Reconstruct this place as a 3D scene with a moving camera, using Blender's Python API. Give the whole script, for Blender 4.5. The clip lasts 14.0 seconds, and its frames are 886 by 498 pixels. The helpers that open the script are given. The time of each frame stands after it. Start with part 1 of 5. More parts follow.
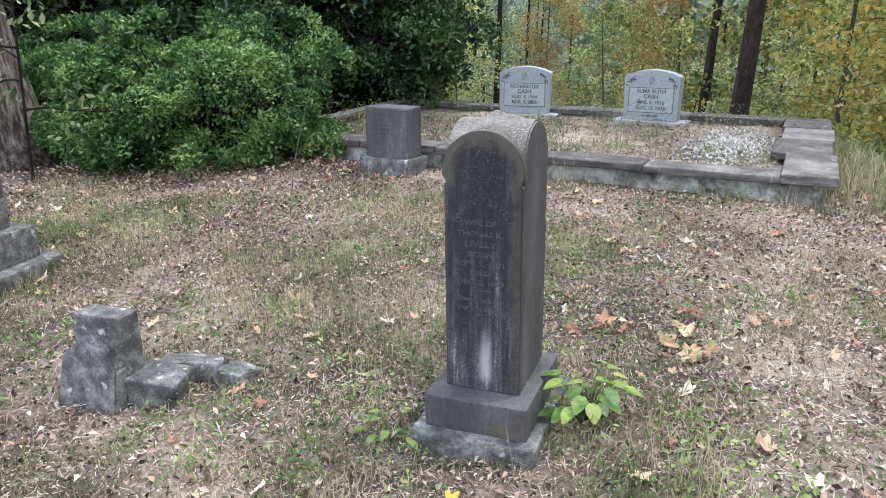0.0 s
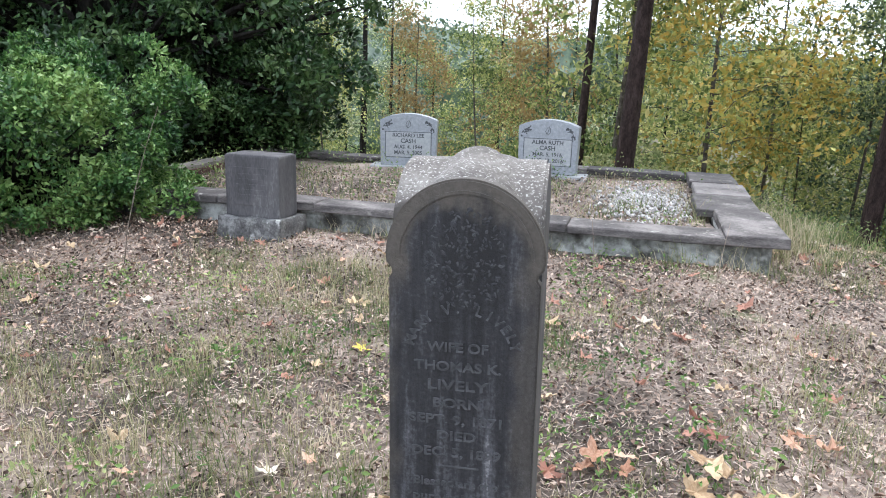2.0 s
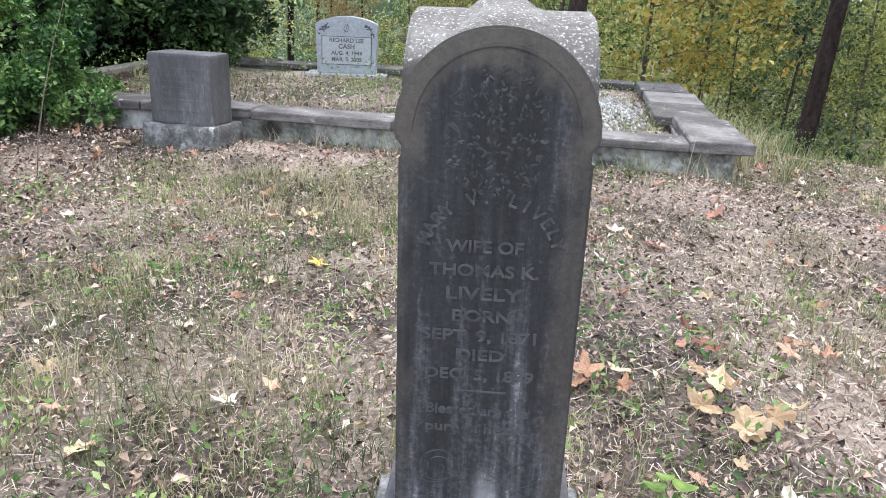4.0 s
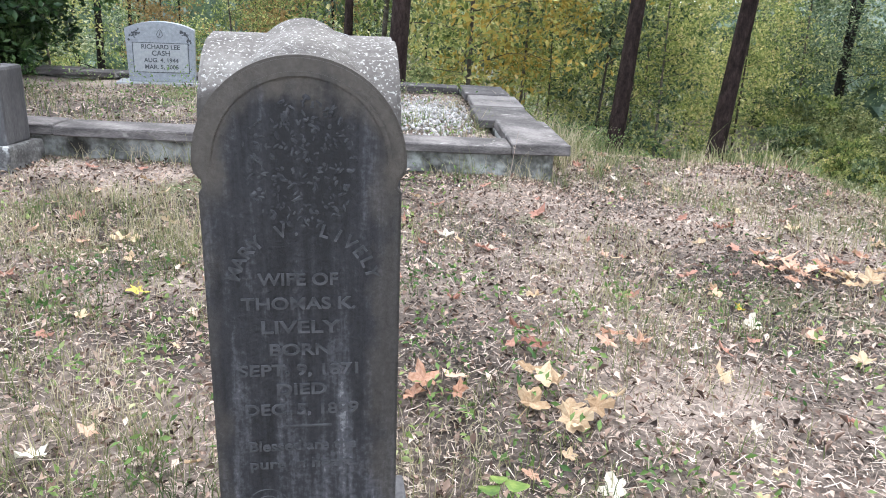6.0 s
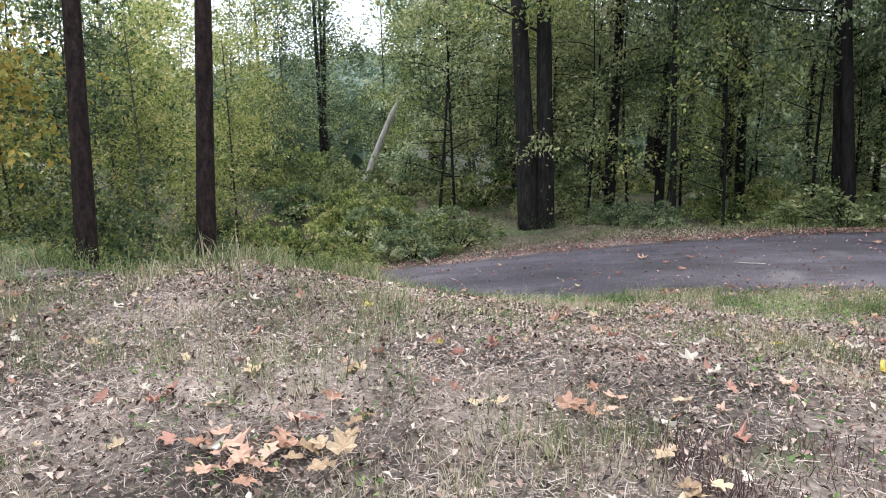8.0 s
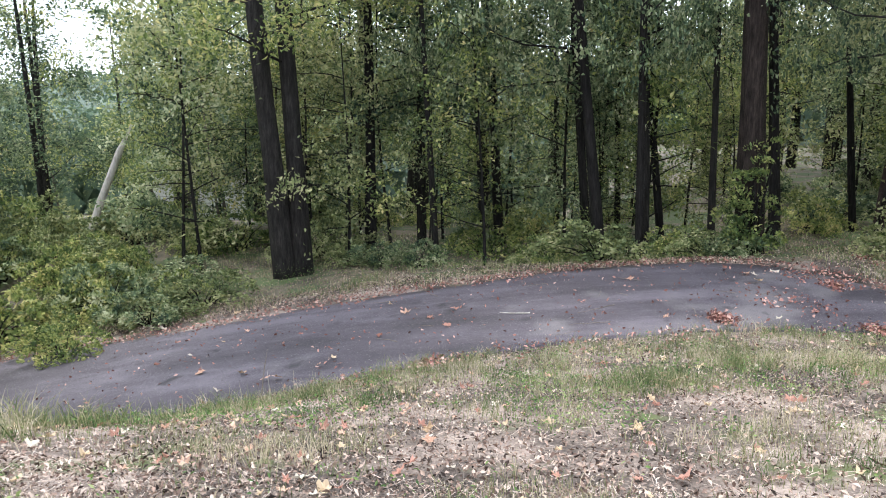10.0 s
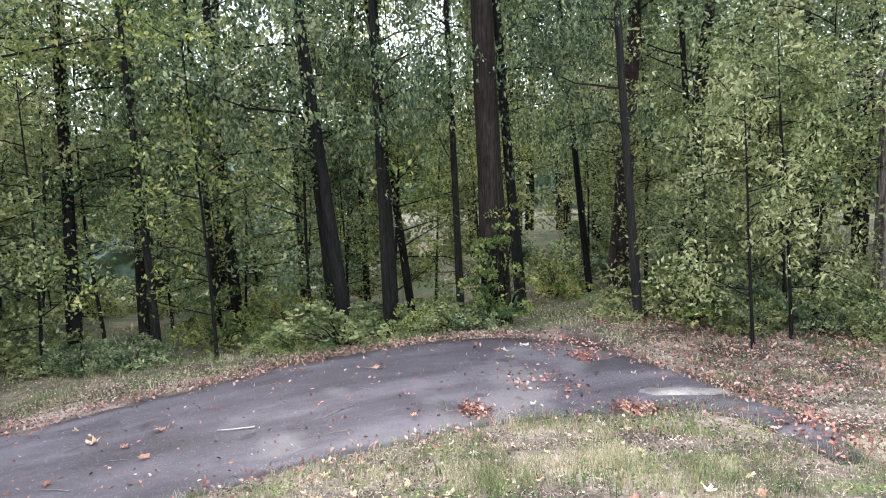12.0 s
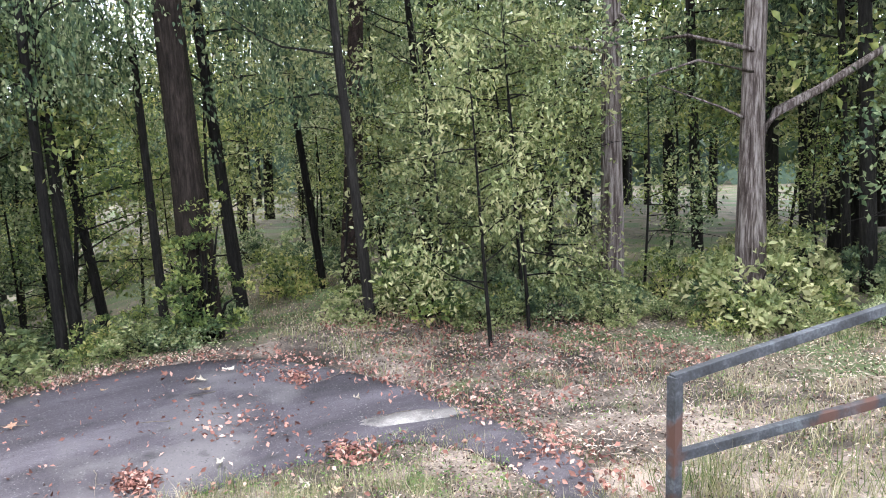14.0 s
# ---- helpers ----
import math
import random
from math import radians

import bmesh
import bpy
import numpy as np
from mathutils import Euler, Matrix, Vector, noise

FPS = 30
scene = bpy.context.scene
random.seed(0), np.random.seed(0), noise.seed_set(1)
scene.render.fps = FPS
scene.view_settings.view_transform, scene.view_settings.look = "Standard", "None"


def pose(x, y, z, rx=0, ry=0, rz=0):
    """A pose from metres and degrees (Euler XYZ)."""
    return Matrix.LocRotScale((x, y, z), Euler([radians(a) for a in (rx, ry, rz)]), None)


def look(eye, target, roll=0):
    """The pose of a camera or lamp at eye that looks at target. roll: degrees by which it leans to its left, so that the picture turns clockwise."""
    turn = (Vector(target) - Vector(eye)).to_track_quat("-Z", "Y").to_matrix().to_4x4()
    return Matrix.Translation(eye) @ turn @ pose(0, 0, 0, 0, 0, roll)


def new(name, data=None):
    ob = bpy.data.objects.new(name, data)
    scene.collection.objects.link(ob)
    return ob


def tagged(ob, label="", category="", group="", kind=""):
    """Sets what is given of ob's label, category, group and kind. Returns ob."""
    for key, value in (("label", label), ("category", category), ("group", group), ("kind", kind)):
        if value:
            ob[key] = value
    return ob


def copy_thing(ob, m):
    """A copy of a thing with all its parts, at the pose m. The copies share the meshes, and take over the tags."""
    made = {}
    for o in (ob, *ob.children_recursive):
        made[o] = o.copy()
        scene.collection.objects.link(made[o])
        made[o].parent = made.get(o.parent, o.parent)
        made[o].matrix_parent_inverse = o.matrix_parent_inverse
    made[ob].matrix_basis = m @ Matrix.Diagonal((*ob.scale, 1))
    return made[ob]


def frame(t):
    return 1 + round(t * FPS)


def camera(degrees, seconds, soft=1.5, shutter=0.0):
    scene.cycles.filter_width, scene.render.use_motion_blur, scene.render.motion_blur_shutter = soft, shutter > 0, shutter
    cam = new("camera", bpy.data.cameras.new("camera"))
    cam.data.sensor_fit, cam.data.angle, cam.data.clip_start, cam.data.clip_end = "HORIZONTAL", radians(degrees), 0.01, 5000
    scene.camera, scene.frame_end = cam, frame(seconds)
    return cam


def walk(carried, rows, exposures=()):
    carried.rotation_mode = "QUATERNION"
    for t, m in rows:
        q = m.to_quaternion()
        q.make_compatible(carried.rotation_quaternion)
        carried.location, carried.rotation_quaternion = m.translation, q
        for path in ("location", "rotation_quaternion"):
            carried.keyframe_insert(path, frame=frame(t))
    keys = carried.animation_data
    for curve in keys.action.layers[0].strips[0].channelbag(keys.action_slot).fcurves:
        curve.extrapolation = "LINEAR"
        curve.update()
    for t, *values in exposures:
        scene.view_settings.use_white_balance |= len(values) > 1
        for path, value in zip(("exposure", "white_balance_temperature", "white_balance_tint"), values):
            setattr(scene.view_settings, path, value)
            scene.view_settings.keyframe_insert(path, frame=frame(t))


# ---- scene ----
cam = camera(63.3, 14.0, soft=1.0)
PATH = [
    (0, (-0.041, 0.072, 1.375), (-0.130, 1.897, 0.785), -0.2),
    (0.5, (-0.017, 0.352, 1.327), (-0.040, 2.185, 0.759), 0.1),
    (1, (-0.095, 0.572, 1.304), (-0.026, 2.416, 0.773), 0.5),
    (1.5, (-0.234, 0.866, 1.266), (-0.052, 2.713, 0.776), 1.3),
    (2, (-0.249, 1.198, 1.192), (0.030, 3.044, 0.746), 1.7),
    (2.5, (-0.253, 1.418, 1.149), (0.101, 3.254, 0.709), 2),
    (3, (-0.288, 1.466, 1.104), (0.112, 3.283, 0.631), 2.2),
    (3.2, (-0.305, 1.474, 1.095), (0.112, 3.278, 0.589), 2.3),
    (5.3, (-0.363, 1.470, 1.013), (0.240, 3.130, 0.261), 3.5),
    (5.5, (-0.366, 1.463, 1.025), (0.292, 3.115, 0.304), 3.5),
    (6, (-0.298, 1.480, 1.092), (0.549, 3.088, 0.475), 3.2),
    (6.5, (-0.114, 1.537, 1.130), (0.981, 3.025, 0.608), 2.3),
    (7, (0.222, 1.619, 1.158), (1.571, 2.905, 0.702), 1.1),
    (7.1, (0.269, 1.629, 1.163), (1.671, 2.861, 0.716), 0.9),
    (7.5, (0.531, 1.751, 1.166), (2.085, 2.790, 0.732), 0.5),
    (8, (0.955, 2.002, 1.202), (2.640, 2.817, 0.777), 0.1),
    (8.2, (1.124, 2.041, 1.232), (2.844, 2.783, 0.813), -0),
    (10.3, (2.656, 2.119, 1.435), (4.540, 2.268, 1.096), -0.1),
    (10.5, (2.793, 2.013, 1.431), (4.685, 2.086, 1.115), -0.2),
    (11, (3.116, 1.907, 1.408), (5.014, 1.795, 1.148), -0.1),
    (11.5, (3.582, 1.844, 1.443), (5.472, 1.587, 1.227), -0.4),
    (12, (3.937, 1.639, 1.427), (5.811, 1.267, 1.235), -0.9),
    (12.5, (4.297, 1.414, 1.427), (6.147, 0.936, 1.241), -1.3),
    (13, (4.762, 1.160, 1.380), (6.571, 0.544, 1.192), -1.5),
    (13.5, (5.143, 0.804, 1.350), (6.884, 0.021, 1.153), -1.6),
    (14, (5.414, 0.478, 1.370), (7.055, -0.487, 1.124), -1.7),
]
walk(cam, [(t, look(eye, target, roll)) for t, eye, target, roll in PATH],
     ((0, 0.84), (5.3, 1.05), (6.5, 0.98), (7.5, 0.7), (8.2, 0.7), (10.3, 1.06), (14, 1.52)))

# ---- light ----
SUN_EL, SUN_AZ = radians(62), radians(300)
world = bpy.data.worlds.new("sky")
scene.world = world
world.use_nodes = True
wn, wl = world.node_tree.nodes, world.node_tree.links
wn.clear()
w_out = wn.new("ShaderNodeOutputWorld")
w_bg = wn.new("ShaderNodeBackground")
w_sky = wn.new("ShaderNodeTexSky")
w_sky.sky_type, w_sky.sun_disc, w_sky.sun_elevation, w_sky.sun_rotation = "NISHITA", False, SUN_EL, SUN_AZ
w_sky.air_density, w_sky.dust_density = 1.2, 2.0
w_co = wn.new("ShaderNodeTexCoord")
w_noise = wn.new("ShaderNodeTexNoise")
w_noise.inputs["Scale"].default_value, w_noise.inputs["Detail"].default_value = 3.0, 6.0
w_ramp = wn.new("ShaderNodeValToRGB")
w_ramp.color_ramp.elements[0].position, w_ramp.color_ramp.elements[1].position = 0.34, 0.58
w_ramp.color_ramp.elements[0].color = (0.55, 0.55, 0.55, 1)
w_mix = wn.new("ShaderNodeMix")
w_mix.data_type = "RGBA"
w_mix.inputs[7].default_value = (10.0, 10.8, 12.4, 1)
w_bg.inputs["Strength"].default_value = 0.15
wl.new(w_co.outputs["Generated"], w_noise.inputs["Vector"])
wl.new(w_noise.outputs["Fac"], w_ramp.inputs["Fac"])
wl.new(w_ramp.outputs["Color"], w_mix.inputs[0])
wl.new(w_sky.outputs["Color"], w_mix.inputs[6])
wl.new(w_mix.outputs[2], w_bg.inputs["Color"])
wl.new(w_bg.outputs["Background"], w_out.inputs["Surface"])

sun = new("sun", bpy.data.lights.new("sun", "SUN"))
sun.data.energy, sun.data.angle, sun.data.color = 1.5, radians(14), (1.0, 0.95, 0.88)
sun.matrix_world = look((0, 0, 20), (math.sin(SUN_AZ) * 10, -math.cos(SUN_AZ) * 10, 20 - 10 * math.tan(SUN_EL)))


# ---- materials ----
def ramp_stops(node, stops):
    cr = node.color_ramp
    while len(cr.elements) < len(stops):
        cr.elements.new(0.5)
    for e, (p, c) in zip(cr.elements, stops):
        e.position, e.color = p, (*c, 1)


def material(name, stops, scale=8.0, rough=0.85, bump=0.3, fine=60.0, spots=None, stretch=(1, 1, 1), island=0.0, obj=0.0, metal=0.0, bump_dist=0.01, sss=0.0, detail=8.0, gloss=0.5):
    """Noise colour over two scales, with fine relief; spots: (colour, scale, threshold) of lichen or stains."""
    m = bpy.data.materials.new(name)
    m.use_nodes = True
    n, l = m.node_tree.nodes, m.node_tree.links
    b = n["Principled BSDF"]
    b.inputs["Roughness"].default_value, b.inputs["Metallic"].default_value = rough, metal
    b.inputs["Specular IOR Level"].default_value = gloss
    co = n.new("ShaderNodeTexCoord")
    mp = n.new("ShaderNodeMapping")
    mp.inputs["Scale"].default_value = stretch
    l.new(co.outputs["Object"], mp.inputs["Vector"])
    a = n.new("ShaderNodeTexNoise")
    a.inputs["Scale"].default_value, a.inputs["Detail"].default_value, a.inputs["Roughness"].default_value = scale, detail, 0.65
    l.new(mp.outputs["Vector"], a.inputs["Vector"])
    f = n.new("ShaderNodeTexNoise")
    f.inputs["Scale"].default_value, f.inputs["Detail"].default_value = fine, 4.0
    l.new(mp.outputs["Vector"], f.inputs["Vector"])
    mixf = n.new("ShaderNodeMath")
    mixf.operation = "MULTIPLY_ADD"
    l.new(f.outputs["Fac"], mixf.inputs[0])
    mixf.inputs[1].default_value = 0.35
    off = n.new("ShaderNodeMath")
    off.operation = "SUBTRACT"
    l.new(a.outputs["Fac"], off.inputs[0])
    off.inputs[1].default_value = 0.175
    l.new(off.outputs[0], mixf.inputs[2])
    last = mixf.outputs[0]
    for amount, node, socket in ((island, "ShaderNodeNewGeometry", "Random Per Island"), (obj, "ShaderNodeObjectInfo", "Random")):
        if amount:
            g = n.new(node)
            ad = n.new("ShaderNodeMath")
            ad.operation = "MULTIPLY_ADD"
            l.new(g.outputs[socket], ad.inputs[0])
            ad.inputs[1].default_value = amount
            sb = n.new("ShaderNodeMath")
            sb.operation = "SUBTRACT"
            l.new(last, sb.inputs[0])
            sb.inputs[1].default_value = amount / 2
            l.new(sb.outputs[0], ad.inputs[2])
            last = ad.outputs[0]
    r = n.new("ShaderNodeValToRGB")
    ramp_stops(r, stops)
    l.new(last, r.inputs["Fac"])
    col = r.outputs["Color"]
    for c, sc, th in spots or ():
        s = n.new("ShaderNodeTexNoise")
        s.inputs["Scale"].default_value, s.inputs["Detail"].default_value = sc, 6.0
        l.new(co.outputs["Object"], s.inputs["Vector"])
        sr = n.new("ShaderNodeValToRGB")
        ramp_stops(sr, ((th, (0, 0, 0)), (min(th + 0.08, 1.0), (1, 1, 1))))
        l.new(s.outputs["Fac"], sr.inputs["Fac"])
        mx = n.new("ShaderNodeMix")
        mx.data_type = "RGBA"
        l.new(sr.outputs["Color"], mx.inputs[0])
        l.new(col, mx.inputs[6])
        mx.inputs[7].default_value = (*c, 1)
        col = mx.outputs[2]
    l.new(col, b.inputs["Base Color"])
    if bump:
        bp = n.new("ShaderNodeBump")
        bp.inputs["Strength"].default_value, bp.inputs["Distance"].default_value = bump, bump_dist
        l.new(mixf.outputs[0], bp.inputs["Height"])
        l.new(bp.outputs["Normal"], b.inputs["Normal"])
    if sss:
        tr = n.new("ShaderNodeBsdfTranslucent")
        l.new(col, tr.inputs["Color"])
        ms = n.new("ShaderNodeMixShader")
        ms.inputs[0].default_value = sss
        l.new(b.outputs[0], ms.inputs[1])
        l.new(tr.outputs[0], ms.inputs[2])
        l.new(ms.outputs[0], n["Material Output"].inputs["Surface"])
    return m


def leaf_material(name, stops, rough=0.55, through_light=0.3):
    return material(name, stops, scale=1.9, rough=rough, bump=0, fine=7.0, island=0.24, obj=0.16, sss=through_light, detail=3.0, gloss=0.35)


GROUND = material("litter soil", ((0.32, (0.018, 0.014, 0.011)), (0.44, (0.065, 0.05, 0.041)), (0.55, (0.19, 0.15, 0.126)), (0.66, (0.38, 0.31, 0.265))),
                  scale=1.1, fine=45, bump=0.9, bump_dist=0.03, spots=(((0.10, 0.12, 0.045), 1.4, 0.6),))
WOOD_FLOOR = material("woodland floor", ((0.28, (0.028, 0.024, 0.017)), (0.42, (0.075, 0.065, 0.042)), (0.55, (0.14, 0.115, 0.08)), (0.75, (0.26, 0.21, 0.16))), scale=1.4, fine=30, bump=0.9, bump_dist=0.04,
                      spots=(((0.07, 0.1, 0.035), 0.8, 0.5),))
ASPHALT = material("worn asphalt", ((0.34, (0.032, 0.027, 0.034)), (0.5, (0.068, 0.058, 0.072)), (0.64, (0.125, 0.109, 0.13))), scale=0.9, fine=170, bump=0.9, bump_dist=0.012, rough=0.75,
                   spots=(((0.15, 0.136, 0.145), 0.5, 0.63), ((0.22, 0.205, 0.21), 48, 0.61), ((0.012, 0.011, 0.013), 60, 0.62), ((0.025, 0.023, 0.027), 1.7, 0.64)), stretch=(1.5, 0.5, 1))
PALE_GREY = material("pale mottled grey", ((0.38, (0.085, 0.076, 0.078)), (0.52, (0.2, 0.182, 0.175)), (0.66, (0.4, 0.37, 0.35))), scale=2.0, fine=90, bump=0.4)
STONE_DARK = material("dark weathered marble", ((0.22, (0.022, 0.022, 0.026)), (0.45, (0.055, 0.054, 0.06)), (0.62, (0.10, 0.098, 0.105)), (0.8, (0.24, 0.24, 0.25))), scale=3.2, fine=70,
                      bump=0.35, bump_dist=0.004, rough=0.75, stretch=(1.5, 1.5, 0.45), spots=(((0.3, 0.3, 0.31), 9.0, 0.68), ((0.10, 0.08, 0.055), 2.0, 0.62)))
STONE_TOP = material("lichened stone top", ((0.25, (0.0612, 0.05616, 0.05184)), (0.5, (0.1296, 0.1188, 0.1116)), (0.75, (0.2304, 0.2232, 0.2088))), scale=12, fine=90, bump=0.7, bump_dist=0.006,
                     spots=(((0.4, 0.4, 0.38), 210, 0.57), ((0.05, 0.045, 0.04), 9, 0.6)))
STONE_GREY = material("grey weathered granite", ((0.3, (0.028, 0.028, 0.029)), (0.48, (0.09, 0.09, 0.092)), (0.72, (0.27, 0.275, 0.275))), scale=11, fine=80, bump=0.55, bump_dist=0.006,
                      spots=(((0.42, 0.43, 0.42), 16, 0.63), ((0.03, 0.03, 0.03), 4, 0.64)))
GRANITE = material("polished blue-grey granite", ((0.3, (0.2, 0.22, 0.245)), (0.55, (0.29, 0.315, 0.345)), (0.75, (0.38, 0.41, 0.44))), scale=30, fine=220, bump=0.05, rough=0.45)
GRANITE_PALE = material("pale rubbed granite", ((0.3, (0.2808, 0.2964, 0.312)), (0.7, (0.39, 0.4134, 0.429))), scale=30, fine=220, bump=0.05, rough=0.6)
CARVED = material("dark carved granite", ((0.3, (0.045, 0.05, 0.058)), (0.7, (0.09, 0.1, 0.11))), scale=30, bump=0.1, rough=0.8)
SLATE = material("slate coping", ((0.3, (0.03, 0.028, 0.029)), (0.5, (0.085, 0.077, 0.077)), (0.7, (0.2, 0.185, 0.18))), scale=3.5, fine=50, bump=0.6, bump_dist=0.008, obj=0.25,
                 stretch=(1, 1, 4), spots=(((0.32, 0.31, 0.29), 9, 0.64),))
RENDER = material("old lime render", ((0.28, (0.05, 0.05, 0.047)), (0.45, (0.17, 0.175, 0.165)), (0.58, (0.36, 0.375, 0.365)), (0.75, (0.56, 0.58, 0.57))), scale=4.5, fine=35, bump=0.9, bump_dist=0.012,
                  spots=(((0.035, 0.033, 0.03), 3.0, 0.6),))
BRICK = material("old red brick", ((0.3, (0.05, 0.026, 0.023)), (0.6, (0.11, 0.055, 0.046)), (0.8, (0.18, 0.11, 0.095))), scale=9, bump=0.5, obj=0.4)
MORTAR = material("mortar", ((0.3, (0.1, 0.09, 0.085)), (0.7, (0.24, 0.22, 0.2))), scale=12, bump=0.5)
GRAVEL = material("white marble chippings", ((0.25, (0.225, 0.2175, 0.21)), (0.6, (0.4125, 0.405, 0.3975)), (0.8, (0.5625, 0.5625, 0.5625))), scale=6, bump=0.3, island=0.5)
IRON = material("rusted painted steel", ((0.3, (0.025, 0.026, 0.03)), (0.5, (0.06, 0.064, 0.075)), (0.7, (0.15, 0.165, 0.185))), scale=5, bump=0.3, rough=0.65, metal=0.25,
                spots=(((0.1, 0.05, 0.04), 3.0, 0.53),))
BARK_PINE = material("pine bark", ((0.3, (0.00864, 0.00576, 0.0048)), (0.5, (0.0288, 0.0192, 0.01728)), (0.75, (0.0672, 0.048, 0.0432))), scale=14, fine=60, bump=1.0, bump_dist=0.03, stretch=(1, 1, 0.4), obj=0.1, gloss=0.15)
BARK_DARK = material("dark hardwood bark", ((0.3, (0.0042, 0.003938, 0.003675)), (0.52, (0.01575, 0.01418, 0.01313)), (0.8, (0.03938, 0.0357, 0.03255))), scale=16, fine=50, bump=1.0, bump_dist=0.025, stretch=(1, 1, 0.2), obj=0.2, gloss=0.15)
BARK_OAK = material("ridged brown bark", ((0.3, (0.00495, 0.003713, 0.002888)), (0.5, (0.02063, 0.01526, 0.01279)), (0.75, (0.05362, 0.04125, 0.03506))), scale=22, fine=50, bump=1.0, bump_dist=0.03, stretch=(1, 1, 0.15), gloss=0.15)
BARK_CEDAR = material("shredded cedar bark", ((0.3, (0.022, 0.016, 0.014)), (0.46, (0.075, 0.058, 0.053)), (0.66, (0.252, 0.222, 0.21))), scale=24, fine=70, bump=1.0, bump_dist=0.02, stretch=(1, 1, 0.08), gloss=0.15)
DEADWOOD = material("bleached dead wood", ((0.3, (0.3, 0.27, 0.23)), (0.7, (0.6, 0.57, 0.52))), scale=12, bump=0.5, stretch=(1, 1, 0.2))
BARK_YOUNG = material("smooth grey-brown bark", ((0.3, (0.04, 0.034, 0.028)), (0.5, (0.09, 0.078, 0.065)), (0.72, (0.19, 0.17, 0.145))), scale=9, fine=50, bump=0.5, obj=0.3, gloss=0.15)
LEAF_GREEN = leaf_material("mid green leaves", ((0.32, (0.018, 0.04, 0.024)), (0.46, (0.07, 0.112, 0.056)), (0.58, (0.17, 0.22, 0.11)), (0.72, (0.38, 0.41, 0.24))), through_light=0.38)
LEAF_LIGHT = leaf_material("light green leaves", ((0.32, (0.043, 0.078, 0.045)), (0.46, (0.14, 0.198, 0.1)), (0.58, (0.31, 0.365, 0.19)), (0.72, (0.57, 0.58, 0.38))), through_light=0.4)
LEAF_DEEP = leaf_material("dark glossy evergreen leaves", ((0.28, (0.008, 0.024, 0.011)), (0.44, (0.024, 0.06, 0.022)), (0.6, (0.056, 0.115, 0.036)), (0.76, (0.12, 0.19, 0.07))), rough=0.38, through_light=0.15)
LEAF_NEAR = leaf_material("bright evergreen leaves", ((0.28, (0.009, 0.033, 0.013)), (0.44, (0.032, 0.095, 0.029)), (0.58, (0.09, 0.195, 0.052)), (0.72, (0.25, 0.38, 0.13))), rough=0.36, through_light=0.2)
LEAF_LIME = leaf_material("yellow-green leaves", ((0.32, (0.08, 0.112, 0.045)), (0.5, (0.24, 0.28, 0.115)), (0.7, (0.52, 0.51, 0.28))), through_light=0.4)
LEAF_SLOPE = leaf_material("yellowing green leaves", ((0.32, (0.06, 0.1, 0.033)), (0.46, (0.195, 0.255, 0.08)), (0.58, (0.4, 0.43, 0.15)), (0.72, (0.68, 0.6, 0.28))), through_light=0.46)
LEAF_ORANGE = leaf_material("turning orange leaves", ((0.3, (0.08, 0.105, 0.03)), (0.45, (0.22, 0.225, 0.06)), (0.57, (0.5, 0.33, 0.07)), (0.72, (0.42, 0.42, 0.12))), through_light=0.36)
LEAF_RUST = leaf_material("russet leaves", ((0.12, (0.14, 0.12, 0.05)), (0.5, (0.33, 0.22, 0.09)), (0.9, (0.42, 0.36, 0.14))), through_light=0.36)
NEEDLE = leaf_material("pine needles", ((0.1, (0.03, 0.055, 0.018)), (0.5, (0.07, 0.11, 0.03)), (0.9, (0.15, 0.17, 0.05))))
GRASS = leaf_material("mixed grass", ((0.3, (0.05, 0.088, 0.03)), (0.44, (0.14, 0.185, 0.07)), (0.55, (0.29, 0.28, 0.145)), (0.7, (0.6, 0.52, 0.38))), rough=0.7)
STRAW = material("dead straw and needles", ((0.1, (0.045, 0.036, 0.03)), (0.4, (0.19, 0.155, 0.13)), (0.65, (0.36, 0.285, 0.235)), (0.92, (0.62, 0.53, 0.46))), scale=1.0, fine=4, bump=0, island=0.9)
LITTER = material("brown leaf litter", ((0.1, (0.032, 0.021, 0.017)), (0.36, (0.165, 0.105, 0.08)), (0.64, (0.4, 0.285, 0.225)), (0.95, (0.68, 0.555, 0.46))), scale=1.0, fine=6, bump=0, island=0.9)
FALLEN = [material("fallen " + n, ((0.2, a), (0.7, b)), scale=9, fine=40, bump=0.4, obj=0.6, sss=0.15) for n, a, b in (
    ("orange leaf", (0.36, 0.19, 0.12), (0.64, 0.42, 0.31)), ("tan leaf", (0.36, 0.24, 0.14), (0.62, 0.48, 0.32)), ("russet leaf", (0.22, 0.09, 0.065), (0.45, 0.24, 0.18)),
    ("pale leaf", (0.42, 0.36, 0.28), (0.68, 0.62, 0.52)), ("yellow leaf", (0.5, 0.36, 0.05), (0.68, 0.55, 0.12)))]
# bluish cast of distance haze is put into the far crowns' colour
LEAF_FAR = leaf_material("haze-tinted distant crowns", ((0.15, (0.03, 0.055, 0.045)), (0.45, (0.075, 0.12, 0.08)), (0.75, (0.14, 0.19, 0.1)), (0.95, (0.3, 0.28, 0.12))), through_light=0.2)
LEAF_WEEDS = leaf_material("low weed leaves", ((0.32, (0.05, 0.115, 0.03)), (0.48, (0.135, 0.24, 0.065)), (0.6, (0.27, 0.37, 0.12)), (0.72, (0.48, 0.52, 0.27))))
WHITE_PAINT = material("weathered white paint", ((0.3, (0.6, 0.6, 0.58)), (0.7, (0.8, 0.8, 0.79))), scale=3, bump=0.1)
